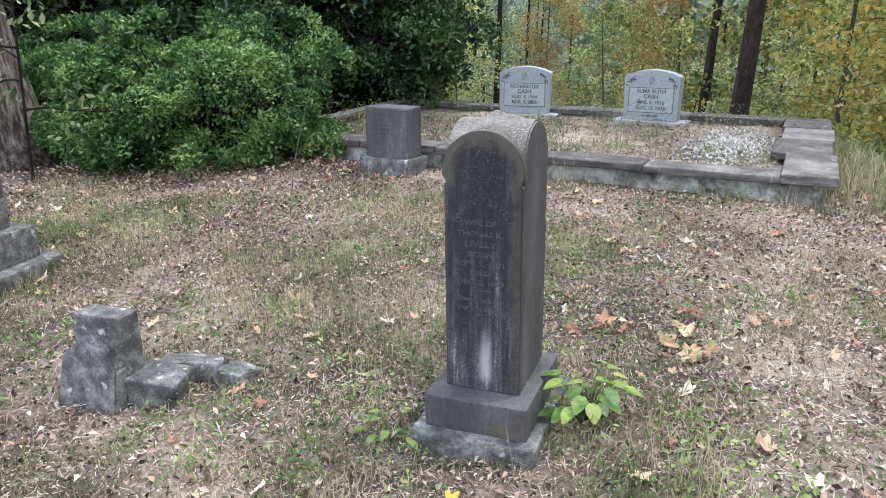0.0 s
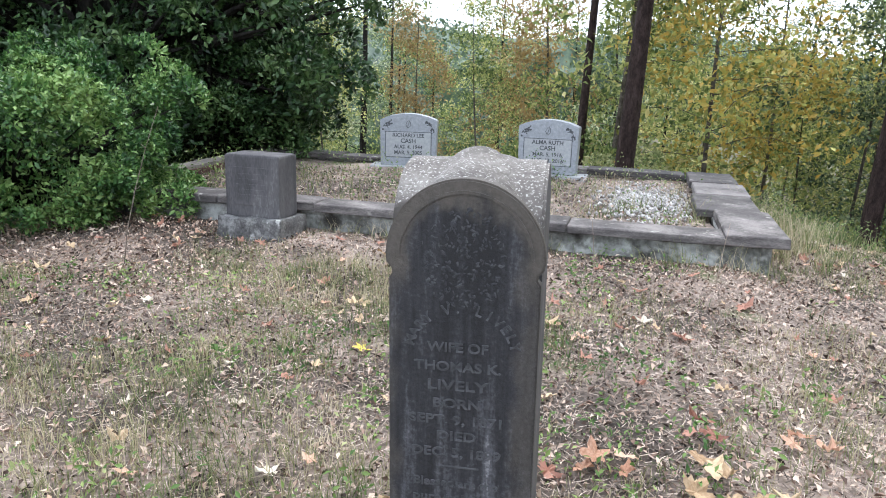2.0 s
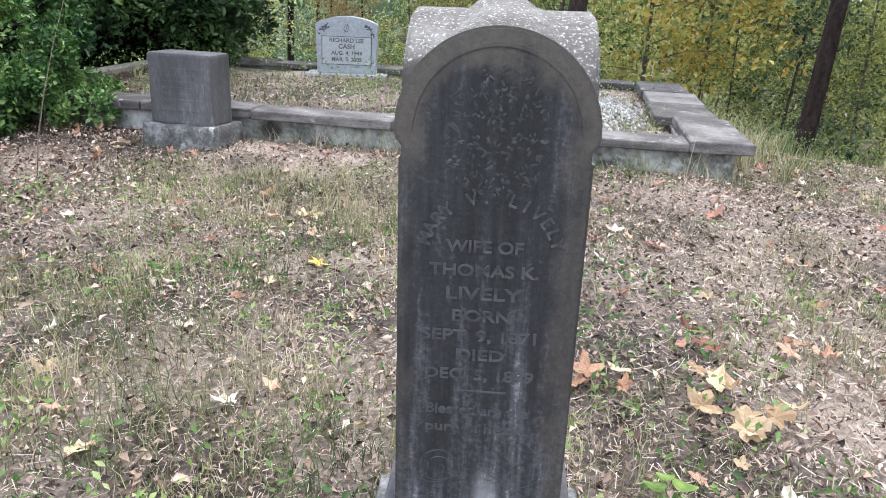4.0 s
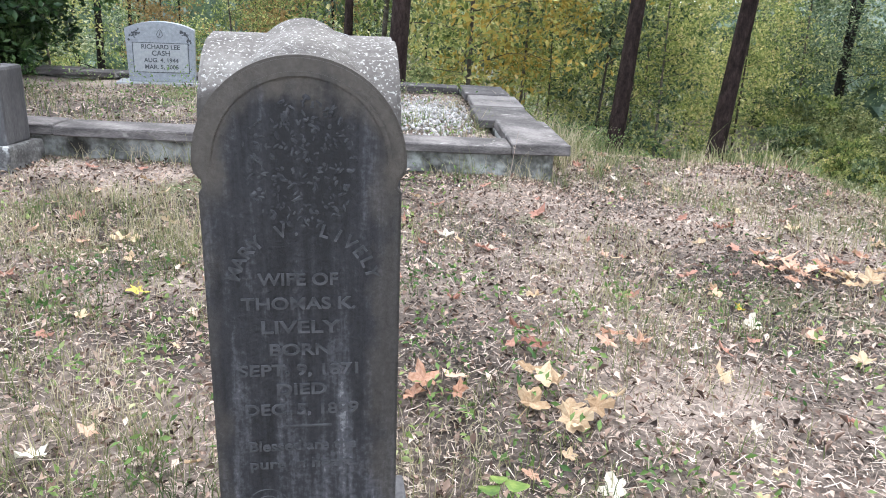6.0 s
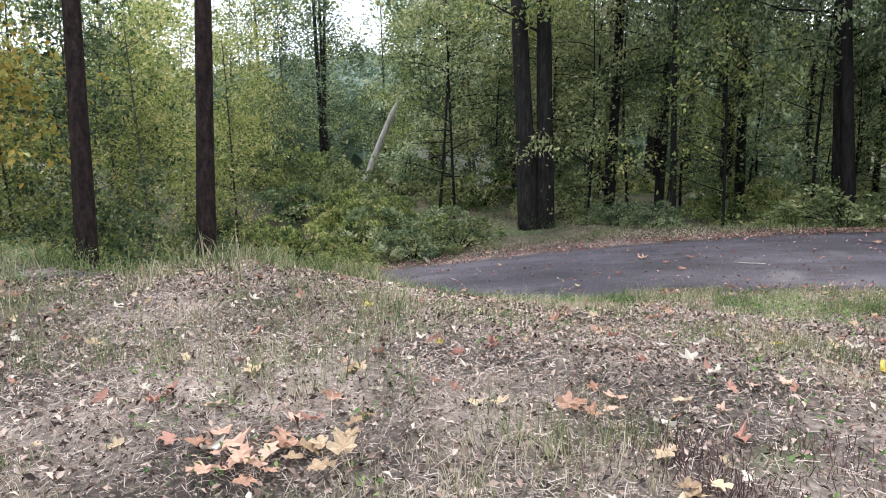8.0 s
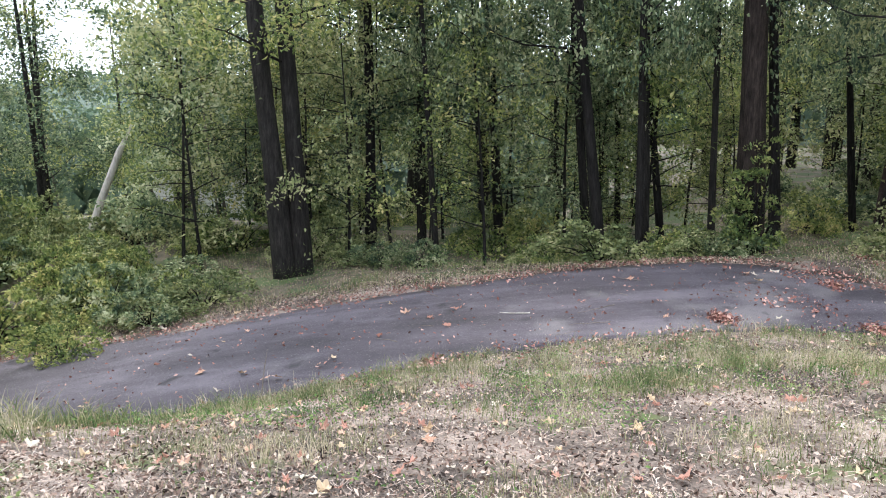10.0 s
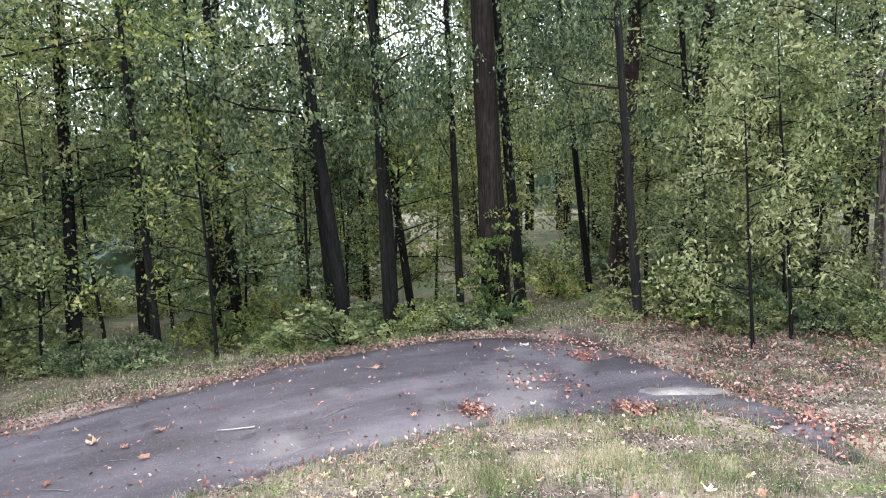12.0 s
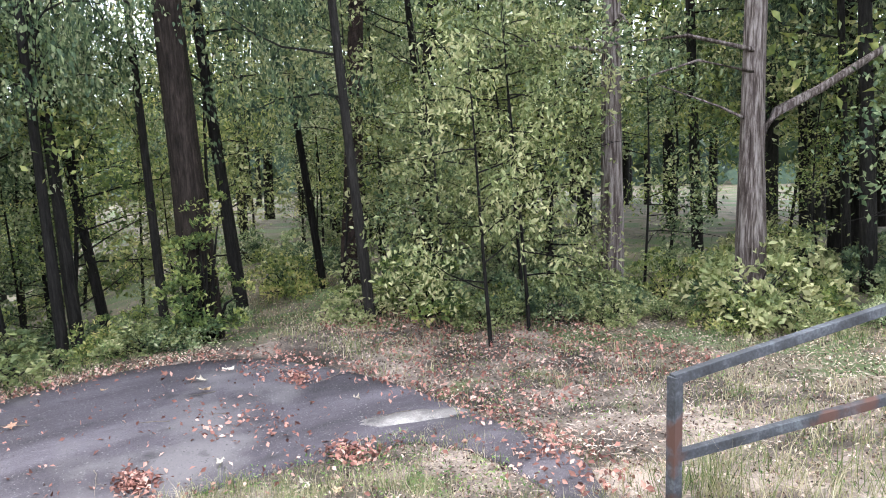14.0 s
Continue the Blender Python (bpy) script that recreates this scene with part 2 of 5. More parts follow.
TWIG = material("grey-brown twig bark", ((0.3, (0.1, 0.08, 0.065)), (0.7, (0.28, 0.235, 0.2))), scale=20, bump=0.3)
# far slopes carry the blue of distance haze in their base colour
FAR_WOODS = material("haze-tinted wooded hills", ((0.3, (0.025, 0.045, 0.038)), (0.5, (0.06, 0.095, 0.065)), (0.75, (0.12, 0.16, 0.09))), scale=0.09, fine=0.5, bump=0)


# ---- mesh helpers ----
def part(name, bm, mat, parent=None, label=""):
    me = bpy.data.meshes.new(name)
    bm.to_mesh(me)
    bm.free()
    me.materials.append(mat)
    ob = new(name, me)
    ob.parent = parent
    if label:
        ob["label"] = label
    return ob


def thing(name, label, category, m=None, group="", kind=""):
    ob = tagged(new(name), label, category, group, kind)
    if m is not None:
        ob.matrix_world = m
    return ob


def box(bm, sx, sy, sz, m=None, bevel=0.0, segs=2):
    r = bmesh.ops.create_cube(bm, size=1)
    vs = r["verts"]
    bmesh.ops.scale(bm, vec=(sx, sy, sz), verts=vs)
    if bevel:
        es = list({e for v in vs for e in v.link_edges})
        rb = bmesh.ops.bevel(bm, geom=es, offset=bevel, segments=segs, affect="EDGES", profile=0.6)
        vs = list({v for f in rb["faces"] for v in f.verts} | {v for v in vs if v.is_valid})
    if m is not None:
        bmesh.ops.transform(bm, matrix=m, verts=vs)
    return vs


def roughen(bm, amount, scale=6.0, seed=0.0):
    for v in bm.verts:
        p = v.co * scale + Vector((seed, seed * 1.7, -seed))
        v.co += Vector((noise.noise(p), noise.noise(p + Vector((31, 7, 3))), noise.noise(p + Vector((5, 17, 41))))) * amount


def prism(bm, outline, depth, y0=0.0):
    """Outline in x, z drawn through depth along y."""
    a = [bm.verts.new((x, y0, z)) for x, z in outline]
    b = [bm.verts.new((x, y0 + depth, z)) for x, z in outline]
    bm.faces.new(a)
    bm.faces.new(b[::-1])
    n = len(a)
    for i in range(n):
        bm.faces.new((a[i], b[i], b[(i + 1) % n], a[(i + 1) % n]))
    bmesh.ops.recalc_face_normals(bm, faces=bm.faces[:])


def tube(bm, pts, radii, segs=8, wobble=0.0, rng=random):
    rings = []
    for i, (p, r) in enumerate(zip(pts, radii)):
        d = (Vector(pts[min(i + 1, len(pts) - 1)]) - Vector(pts[max(i - 1, 0)])).normalized()
        u = d.orthogonal().normalized() if abs(d.z) < 0.9 else Vector((1, 0, 0)).cross(d).normalized()
        w = d.cross(u)
        ring = []
        for k in range(segs):
            a = 2 * math.pi * k / segs
            rr = r * (1 + rng.uniform(-wobble, wobble))
            ring.append(bm.verts.new(Vector(p) + (u * math.cos(a) + w * math.sin(a)) * rr))
        rings.append(ring)
    for a, b in zip(rings, rings[1:]):
        for k in range(segs):
            bm.faces.new((a[k], a[(k + 1) % segs], b[(k + 1) % segs], b[k])).smooth = True
    if segs > 2:
        bm.faces.new(rings[0][::-1])
        bm.faces.new(rings[-1])


def mesh_of(name, verts, faces_per, mat):
    """A mesh from an array of (n, k, 3) corners, one face of k corners each."""
    n, k, _ = verts.shape
    me = bpy.data.meshes.new(name)
    me.vertices.add(n * k)
    me.vertices.foreach_set("co", verts.reshape(-1).astype(np.float32))
    nf = len(faces_per)
    idx = (np.arange(n)[:, None, None] * k + np.array(faces_per)[None]).reshape(-1)
    per = len(faces_per[0])
    me.loops.add(len(idx))
    me.loops.foreach_set("vertex_index", idx.astype(np.int32))
    me.polygons.add(n * nf)
    me.polygons.foreach_set("loop_start", (np.arange(n * nf) * per).astype(np.int32))
    me.update(calc_edges=True)
    me.materials.append(mat)
    return me


def rand_dirs(rng, n, up=0.0):
    d = rng.normal(size=(n, 3))
    d[:, 2] += up
    return d / np.linalg.norm(d, axis=1)[:, None]


def leaf_mesh(name, centres, size, mat, rng, width=0.5, up=0.8, droop=0.2, grow=None, fold=0.08):
    """Folded leaf blades, each an island of two triangles; grow: the way in which each one points."""
    n = len(centres)
    nrm = rand_dirs(rng, n, up)
    t = rand_dirs(rng, n)
    t[:, 2] -= droop
    if grow is not None:
        t = t * 0.75 + grow
    t -= nrm * (t * nrm).sum(1)[:, None]
    t /= np.linalg.norm(t, axis=1)[:, None] + 1e-9
    s = np.cross(nrm, t)
    ln = size * rng.uniform(0.6, 1.25, n)[:, None]
    c = centres
    v = np.stack([c - t * ln * 0.5, c + s * ln * width * 0.5 + nrm * ln * fold, c + t * ln * 0.5 - nrm * ln * 0.1, c - s * ln * width * 0.5 + nrm * ln * fold], 1)
    return mesh_of(name, v, ((0, 1, 2), (0, 2, 3)), mat)


# ---- terrain ----
def sm(u):
    u = np.clip(u, 0, 1)
    return u * u * (3 - 2 * u)


def road_z(y):
    yc = np.clip(y, -3, 7)
    return -1.09 - 0.064 * yc - 0.0107 * yc * yc - 0.2 * np.clip(np.asarray(y, float) - 7, 0, 40)


def near_x(y):
    return np.interp(y, (-30, -1, 0.5, 3.3, 5, 7, 30), (10.7, 10.75, 10.75, 10.2, 9.4, 9.2, 9.2))


def ground_z(x, y):
    x, y = np.asarray(x, float), np.asarray(y, float)
    zr, xe = road_z(y), near_x(y)
    start = 4.0 + 1.2 * sm((y - 3) / 4)
    ramp = np.clip((x - start) / (xe - start), 0, 1)
    z = np.where(x < xe, zr * (0.75 * ramp + 0.25 * sm(ramp)), zr)
    z = z - 0.16 * sm((0.9 - x) / 1.1) * sm((4.4 - y) / 1.9)
    z = z - 0.44 * sm((x - 2.7) / 2.6) * sm((y - 5.0) / 2.6) * sm((10.5 - x) / 3)
    lx, ly = (x - 2.46) * 0.914 - (y - 5.1) * 0.407, (x - 2.46) * 0.407 + (y - 5.1) * 0.914
    z = z + 0.08 * sm((ly + 1.3) / 1.2) * sm((0.5 - ly) / 0.4) * sm((0.25 - lx) / 0.6) * sm((lx + 6) / 1.0)
    e = np.clip(x - 14.3, 0, None)
    north = sm((y + 5) / 6)
    z = z + (-1.1 - 0.95 * north - 0.02 * np.clip(y - 8, 0, 30) - zr) * sm(e / 5)
    z = z - north * 0.13 * np.clip(e - 9, 0, 90)
    z = z - 0.22 * np.minimum(np.clip(y - 11.5, 0, None) * sm((13 - x) / 5), 60)
    r = np.hypot(x - 4, y - 2)
    az = np.arctan2(y, x)
    hill = 30 + 16 * np.sin(az * 5 + 1) + 9 * np.sin(az * 13)
    z = z + sm((r - 160) / 500) * (hill - z)
    return z


def tiny(x, y):
    return 0.02 * noise.noise((x * 1.3, y * 1.3, 0)) + 0.012 * noise.noise((x * 4, y * 4, 3))


def axis(lo, hi, step, ends):
    a = list(np.arange(lo, hi + 1e-6, step))
    out, s = [hi], step
    while out[-1] < ends:
        s *= 1.28
        out.append(out[-1] + s)
    low, s = [lo], step
    while low[-1] > -ends:
        s *= 1.28
        low.append(low[-1] - s)
    return np.array(low[:0:-1] + a + out[1:])


gx, gy = axis(-5.0, 16.0, 0.14, 2200), axis(-5.0, 12.0, 0.14, 2200)
GX, GY = np.meshgrid(gx, gy, indexing="ij")
GZ = ground_z(GX, GY)
for i in range(len(gx)):
    for j in range(len(gy)):
        if -8 < gx[i] < 20 and -8 < gy[j] < 16:
            on_road = near_x(gy[j]) < gx[i] < 14.2 and gy[j] > -3
            GZ[i, j] += -0.02 if on_road else tiny(gx[i], gy[j])
ni, nj = GX.shape
gverts = np.stack([GX, GY, GZ], -1).reshape(-1, 3)
gi = np.arange(ni * nj).reshape(ni, nj)
gfaces = np.stack([gi[:-1, :-1], gi[1:, :-1], gi[1:, 1:], gi[:-1, 1:]], -1).reshape(-1, 4)
gme = bpy.data.meshes.new("ground")
gme.from_pydata(gverts.tolist(), [], gfaces.tolist())
gme.materials.append(GROUND)
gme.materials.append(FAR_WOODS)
gme.materials.append(WOOD_FLOOR)
gc = gverts[gfaces[:, 0]]
wobble = np.array([noise.noise((p[0] * 0.9, p[1] * 0.9, 7)) for p in gc])
woods = (gc[:, 0] > 14.6 + wobble) | (gc[:, 1] > 11.5 + wobble) | ((gc[:, 1] < -5.6 + 1.2 * wobble) & (gc[:, 0] > 4))
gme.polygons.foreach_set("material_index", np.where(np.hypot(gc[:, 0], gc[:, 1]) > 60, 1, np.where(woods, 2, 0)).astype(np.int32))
gme.polygons.foreach_set("use_smooth", np.ones(len(gfaces), bool))
ground = tagged(new("ground", gme), "bare hilltop ground with dry leaf litter, straw and thin grass", "ground", kind="structure")

# the paved lane: a rounded end towards the woods, running downhill away from it
road_edge_far = [(8.2, -2.25), (9.0, -2.72), (9.8, -2.88), (10.7, -2.95), (11.7, -2.8), (12.9, -2.42), (13.8, -1.9), (14.3, -1.2), (14.45, -0.4), (14.3, 1.2), (13.85, 3.2), (13.6, 5.0), (13.4, 7.2), (13.3, 10), (13.3, 26)]
road_edge_near = [(8.2, -2.05), (9.2, -2.3), (9.9, -2.35), (10.4, -2.2), (10.6, -1.8), (10.68, -1.0), (10.75, 0.2), (10.65, 1.2), (10.35, 2.4), (10.05, 3.4), (9.6, 4.5), (9.35, 5.2), (9.25, 7.2), (9.5, 10), (9.5, 26)]


def resample(line, n):
    p = np.array(line)
    s = np.r_[0, np.cumsum(np.hypot(*np.diff(p, axis=0).T))]
    t = np.linspace(0, s[-1], n)
    return np.c_[np.interp(t, s, p[:, 0]), np.interp(t, s, p[:, 1])]


rbm = bmesh.new()
ra, rb_ = resample(road_edge_near, 140), resample(road_edge_far, 140)
rows_v = []
rr_ = random.Random(5)
for a, b in zip(ra, rb_):
    row = []
    for k in range(17):
        f = k / 16
        x, y = a * (1 - f) + b * f
        if k in (0, 16):
            x += rr_.uniform(-0.05, 0.05)
        crown = 0.03 * math.sin(math.pi * f)
        row.append(rbm.verts.new((x, y, float(ground_z(x, y)) + 0.025 + crown)))
    rows_v.append(row)
for a, b in zip(rows_v, rows_v[1:]):
    for k in range(16):
        f = rbm.faces.new((a[k], a[k + 1], b[k + 1], b[k]))
        f.smooth = True
edge = [e for e in rbm.edges if e.is_boundary]
ext = bmesh.ops.extrude_edge_only(rbm, edges=edge)
bmesh.ops.translate(rbm, vec=(0, 0, -0.12), verts=[v for v in ext["geom"] if isinstance(v, bmesh.types.BMVert)])
bmesh.ops.recalc_face_normals(rbm, faces=rbm.faces[:])
road = tagged(part("road", rbm, ASPHALT), "worn dark asphalt lane scattered with fallen leaves", "road", kind="structure")


# ---- the main headstone ----
def text_mesh(name, body, size, mat, parent, m, depth=0.004, label="", align="CENTER", width=0.0):
    cu = bpy.data.curves.new(name, "FONT")
    cu.body, cu.size, cu.extrude, cu.align_x, cu.align_y = body, size, depth, align, "CENTER"
    cu.offset = size * 0.018
    tmp = new(name, cu)
    me = bpy.data.meshes.new_from_object(tmp.evaluated_get(bpy.context.evaluated_depsgraph_get()))
    bpy.data.objects.remove(tmp)
    if width:
        xs = [v.co.x for v in me.vertices]
        k = width / (max(xs) - min(xs))
        for v in me.vertices:
            v.co.x *= k
    me.materials.clear()
    me.materials.append(mat)
    # one part for each letter
    nv = len(me.vertices)
    root = list(range(nv))

    def find(a):
        while root[a] != a:
            root[a] = root[root[a]]
            a = root[a]
        return a
    for e in me.edges:
        root[find(e.vertices[0])] = find(e.vertices[1])
    groups = {}
    for p in me.polygons:
        groups.setdefault(find(p.vertices[0]), []).append(list(p.vertices))
    for faces in groups.values():
        ids = sorted({v for f in faces for v in f})
        back = {v: k for k, v in enumerate(ids)}
        lm = bpy.data.meshes.new("letter")
        lm.from_pydata([tuple(me.vertices[v].co) for v in ids], [], [[back[v] for v in f] for f in faces])
        lm.materials.append(mat)
        ob = new("letter", lm)
        ob.parent, ob.matrix_local = parent, m
    bpy.data.meshes.remove(me)


def arch_outline(w, z0, z1, n=24):
    """A round-headed outline of width w from z0, springing at z1."""
    pts = [(-w / 2, z0), (w / 2, z0), (w / 2, z1)]
    for i in range(1, n):
        a = math.pi * i / n
        pts.append((w / 2 * math.cos(a), z1 + w / 2 * math.sin(a)))
    return pts + [(-w / 2, z1)]


def main_headstone():
    W, D, spring, top = 0.28, 0.335, 1.003, 1.168
    ob = thing("headstone", "tall dark weathered marble headstone with arched face, stepped base", "gravestone", pose(0.047, 2.6, -0.13, 0, -0.8, -18.5))
    bm = bmesh.new()
    box(bm, 0.476, 0.6, 0.16, pose(0, -0.02, -0.008), 0.012)
    roughen(bm, 0.006, 9)
    part("lower_plinth", bm, STONE_GREY, ob)
    bm = bmesh.new()
    box(bm, 0.385, 0.487, 0.13, pose(0, -0.03, 0.134), 0.008)
    roughen(bm, 0.002, 9, 3)
    part("upper_plinth", bm, STONE_DARK, ob, "smooth dark plinth block")
    # shaft, whose top is a roll from side to side
    bm = bmesh.new()
    n = 20
    prof = [(-D / 2 + 0.012, 0.198), (D / 2, 0.198), (D / 2, spring)]
    prof += [(D / 2 * math.cos(math.pi * i / n) + 0.006 * (1 - i / n), spring + (top - spring) * math.sin(math.pi * i / n)) for i in range(1, n)]
    prof += [(-D / 2 + 0.012, spring)]
    prism(bm, prof, W, -W / 2)
    bmesh.ops.rotate(bm, matrix=Matrix.Rotation(math.pi / 2, 3, "Z"), verts=bm.verts[:])
    bmesh.ops.bevel(bm, geom=[e for e in bm.edges if e.calc_face_angle(0) > 0.6], offset=0.006, segments=2, affect="EDGES")
    for f in bm.faces:
        f.material_index = int(f.calc_center_median().z < spring - 0.02 or abs(f.normal.x) > 0.9)
    part("shaft", bm, STONE_TOP, ob, "dark streaked stone shaft with a lichen-speckled rounded top").data.materials.append(STONE_DARK)
    # barrel from the front arch back into the roll
    bm = bmesh.new()
    prism(bm, arch_outline(W + 0.002, 0.995, spring, 32), D * 0.5, -D / 2 + 0.004)
    for v in bm.verts:
        if v.co.y > -0.1 and v.co.z > spring:
            v.co.z += (v.co.z - spring) * 0.34
            v.co.x *= 0.8
    for f in bm.faces:
        f.smooth = len(f.verts) == 4
    part("arch_roll", bm, STONE_TOP, ob, "rounded lichen-speckled arch top")
    # arched face, a little proud: a wider round head notched over narrower sides
    bm = bmesh.new()
    hw, hr = W / 2, W / 2 + 0.007
    out = [(-hw, 0.2), (hw, 0.2), (hw, 0.962), (hw - 0.006, 0.97), (hw - 0.004, 0.98), (hr - 0.002, 0.99)]
    out += [(hr * math.cos(math.pi * k / 32), spring + hr * math.sin(math.pi * k / 32)) for k in range(33)]
    out += [(-hr + 0.002, 0.99), (-hw + 0.004, 0.98), (-hw + 0.006, 0.97), (-hw, 0.962)]
    prism(bm, out, 0.03, -D / 2 - 0.012)
    bmesh.ops.bevel(bm, geom=[e for e in bm.edges if e.calc_face_angle(0) > 0.9 and abs(e.verts[0].co.y - e.verts[1].co.y) < 1e-6], offset=0.004, segments=2, affect="EDGES")
    part("face", bm, STONE_FACE, ob, "dark stained inscribed face with a round head")
    bm = bmesh.new()
    r0, r1 = W / 2 - 0.014, W / 2 - 0.02
    ring = [(r0 * math.cos(math.pi * i / 28), spring + r0 * math.sin(math.pi * i / 28)) for i in range(29)] + [(r1 * math.cos(math.pi * i / 28), spring + r1 * math.sin(math.pi * i / 28)) for i in range(28, -1, -1)]
    prism(bm, ring, 0.004, -D / 2 - 0.0145)
    part("arch_moulding", bm, STONE_FACE, ob)
    # worn relief of flowers in the arch
    bm = bmesh.new()
    rng = random.Random(3)
    for _ in range(300):
        a, rad = rng.uniform(0, 2 * math.pi), 0.085 * math.sqrt(rng.random())
        c = Matrix.Translation((rad * math.cos(a) * 0.95, -D / 2 - 0.0112, 1.005 + rad * math.sin(a) * 1.1)) @ Matrix.Rotation(rng.random() * 3, 4, "Y") @ Matrix.Diagonal((rng.uniform(0.003, 0.008), rng.uniform(0.0008, 0.0026), rng.uniform(0.0015, 0.004), 1))
        bmesh.ops.create_icosphere(bm, subdivisions=1, radius=1, matrix=c)
    roughen(bm, 0.002, 90)
    part("flower_relief", bm, STONE_BLACK, ob, "worn blackened flower relief")
    bm = bmesh.new()
    bmesh.ops.create_uvsphere(bm, u_segments=24, v_segments=12, radius=1, matrix=pose(0.005, 0.02, top - 0.028) @ Matrix.Diagonal((0.095, 0.14, 0.036, 1)))
    roughen(bm, 0.0015, 22)
    for f in bm.faces:
        f.smooth = True
    part("top_boss", bm, STONE_TOP, ob, "low rounded boss on the top")
    # raised lettering
    y = -D / 2 - 0.0115
    face = lambda x, z, r=0: pose(x, y, z, 90, 0, 0) @ pose(0, 0, 0, 0, 0, r)
    arc = "MARY V. LIVELY"
    for i, ch in enumerate(arc):
        if ch != " ":
            a = radians(166 - i * 11.7)
            text_mesh("letter", ch, 0.027, LETTER, ob, face(0.1 * math.cos(a), 0.822 + 0.088 * math.sin(a), math.degrees(a) - 90), 0.003)
    for body, z, s, w in (("WIFE OF", 0.833, 0.026, 0.115), ("THOMAS K.", 0.795, 0.026, 0.165), ("LIVELY", 0.757, 0.028, 0.115), ("BORN", 0.72, 0.026, 0.09), ("SEPT. 9, 1871", 0.686, 0.026, 0.178), ("DIED", 0.653, 0.026, 0.075), ("DEC. 5, 1899", 0.618, 0.026, 0.172),
                          ("Blessed are the", 0.553, 0.024, 0.165), ("pure in heart.", 0.52, 0.024, 0.165)):
        text_mesh("inscription", body, s, LETTER, ob, face(-0.008, z), 0.003, width=w)
    bm = bmesh.new()
    box(bm, 0.075, 0.005, 0.005, pose(0, y + 0.001, 0.588), 0.002)
    part("rule", bm, LETTER, ob)
    # scroll line under the inscription
    bm = bmesh.new()
    pts = []
    for i in range(60):
        a = i / 59 * 4.2 * math.pi
        r = 0.036 * (1 - i / 59 * 0.75)
        pts.append((-0.068 + r * math.cos(a), y + 0.001, 0.44 + r * math.sin(a)))
    tube(bm, pts, [0.002] * 60, 5)
    pts = [(-0.108 + 0.0036 * i, y + 0.001, 0.425 + 0.016 * math.sin(i / 59 * 9.5 + 3.3)) for i in range(60)]
    tube(bm, pts, [0.002] * 60, 5)
    pts = [(0.02 + 0.017 * (1 - i / 40) * math.cos(i * 0.3), y + 0.001, 0.43 + 0.017 * (1 - i / 40) * math.sin(i * 0.3)) for i in range(40)]
    tube(bm, pts, [0.0018] * 40, 5)
    part("scroll", bm, LETTER, ob, "carved scroll line")
    rng = random.Random(8)
    for x, z in ((-0.122, 0.955), (-0.124, 0.83), (-0.121, 0.765), (-0.122, 0.79), (-0.12, 0.66), (-0.123, 0.6), (0.118, 0.965), (0.12, 0.9), (-0.12, 0.36)):
        bm = bmesh.new()
        for q in range(12):
            bmesh.ops.create_icosphere(bm, subdivisions=1, radius=1, matrix=Matrix.Translation((x + rng.uniform(-0.006, 0.006), y + 0.0008, z + rng.uniform(-0.01, 0.01))) @ Matrix.Diagonal((rng.uniform(0.001, 0.003), 0.001, rng.uniform(0.001, 0.003), 1)))
        part("lichen_patch", bm, LICHEN, ob, "pale lichen fleck")
    return ob


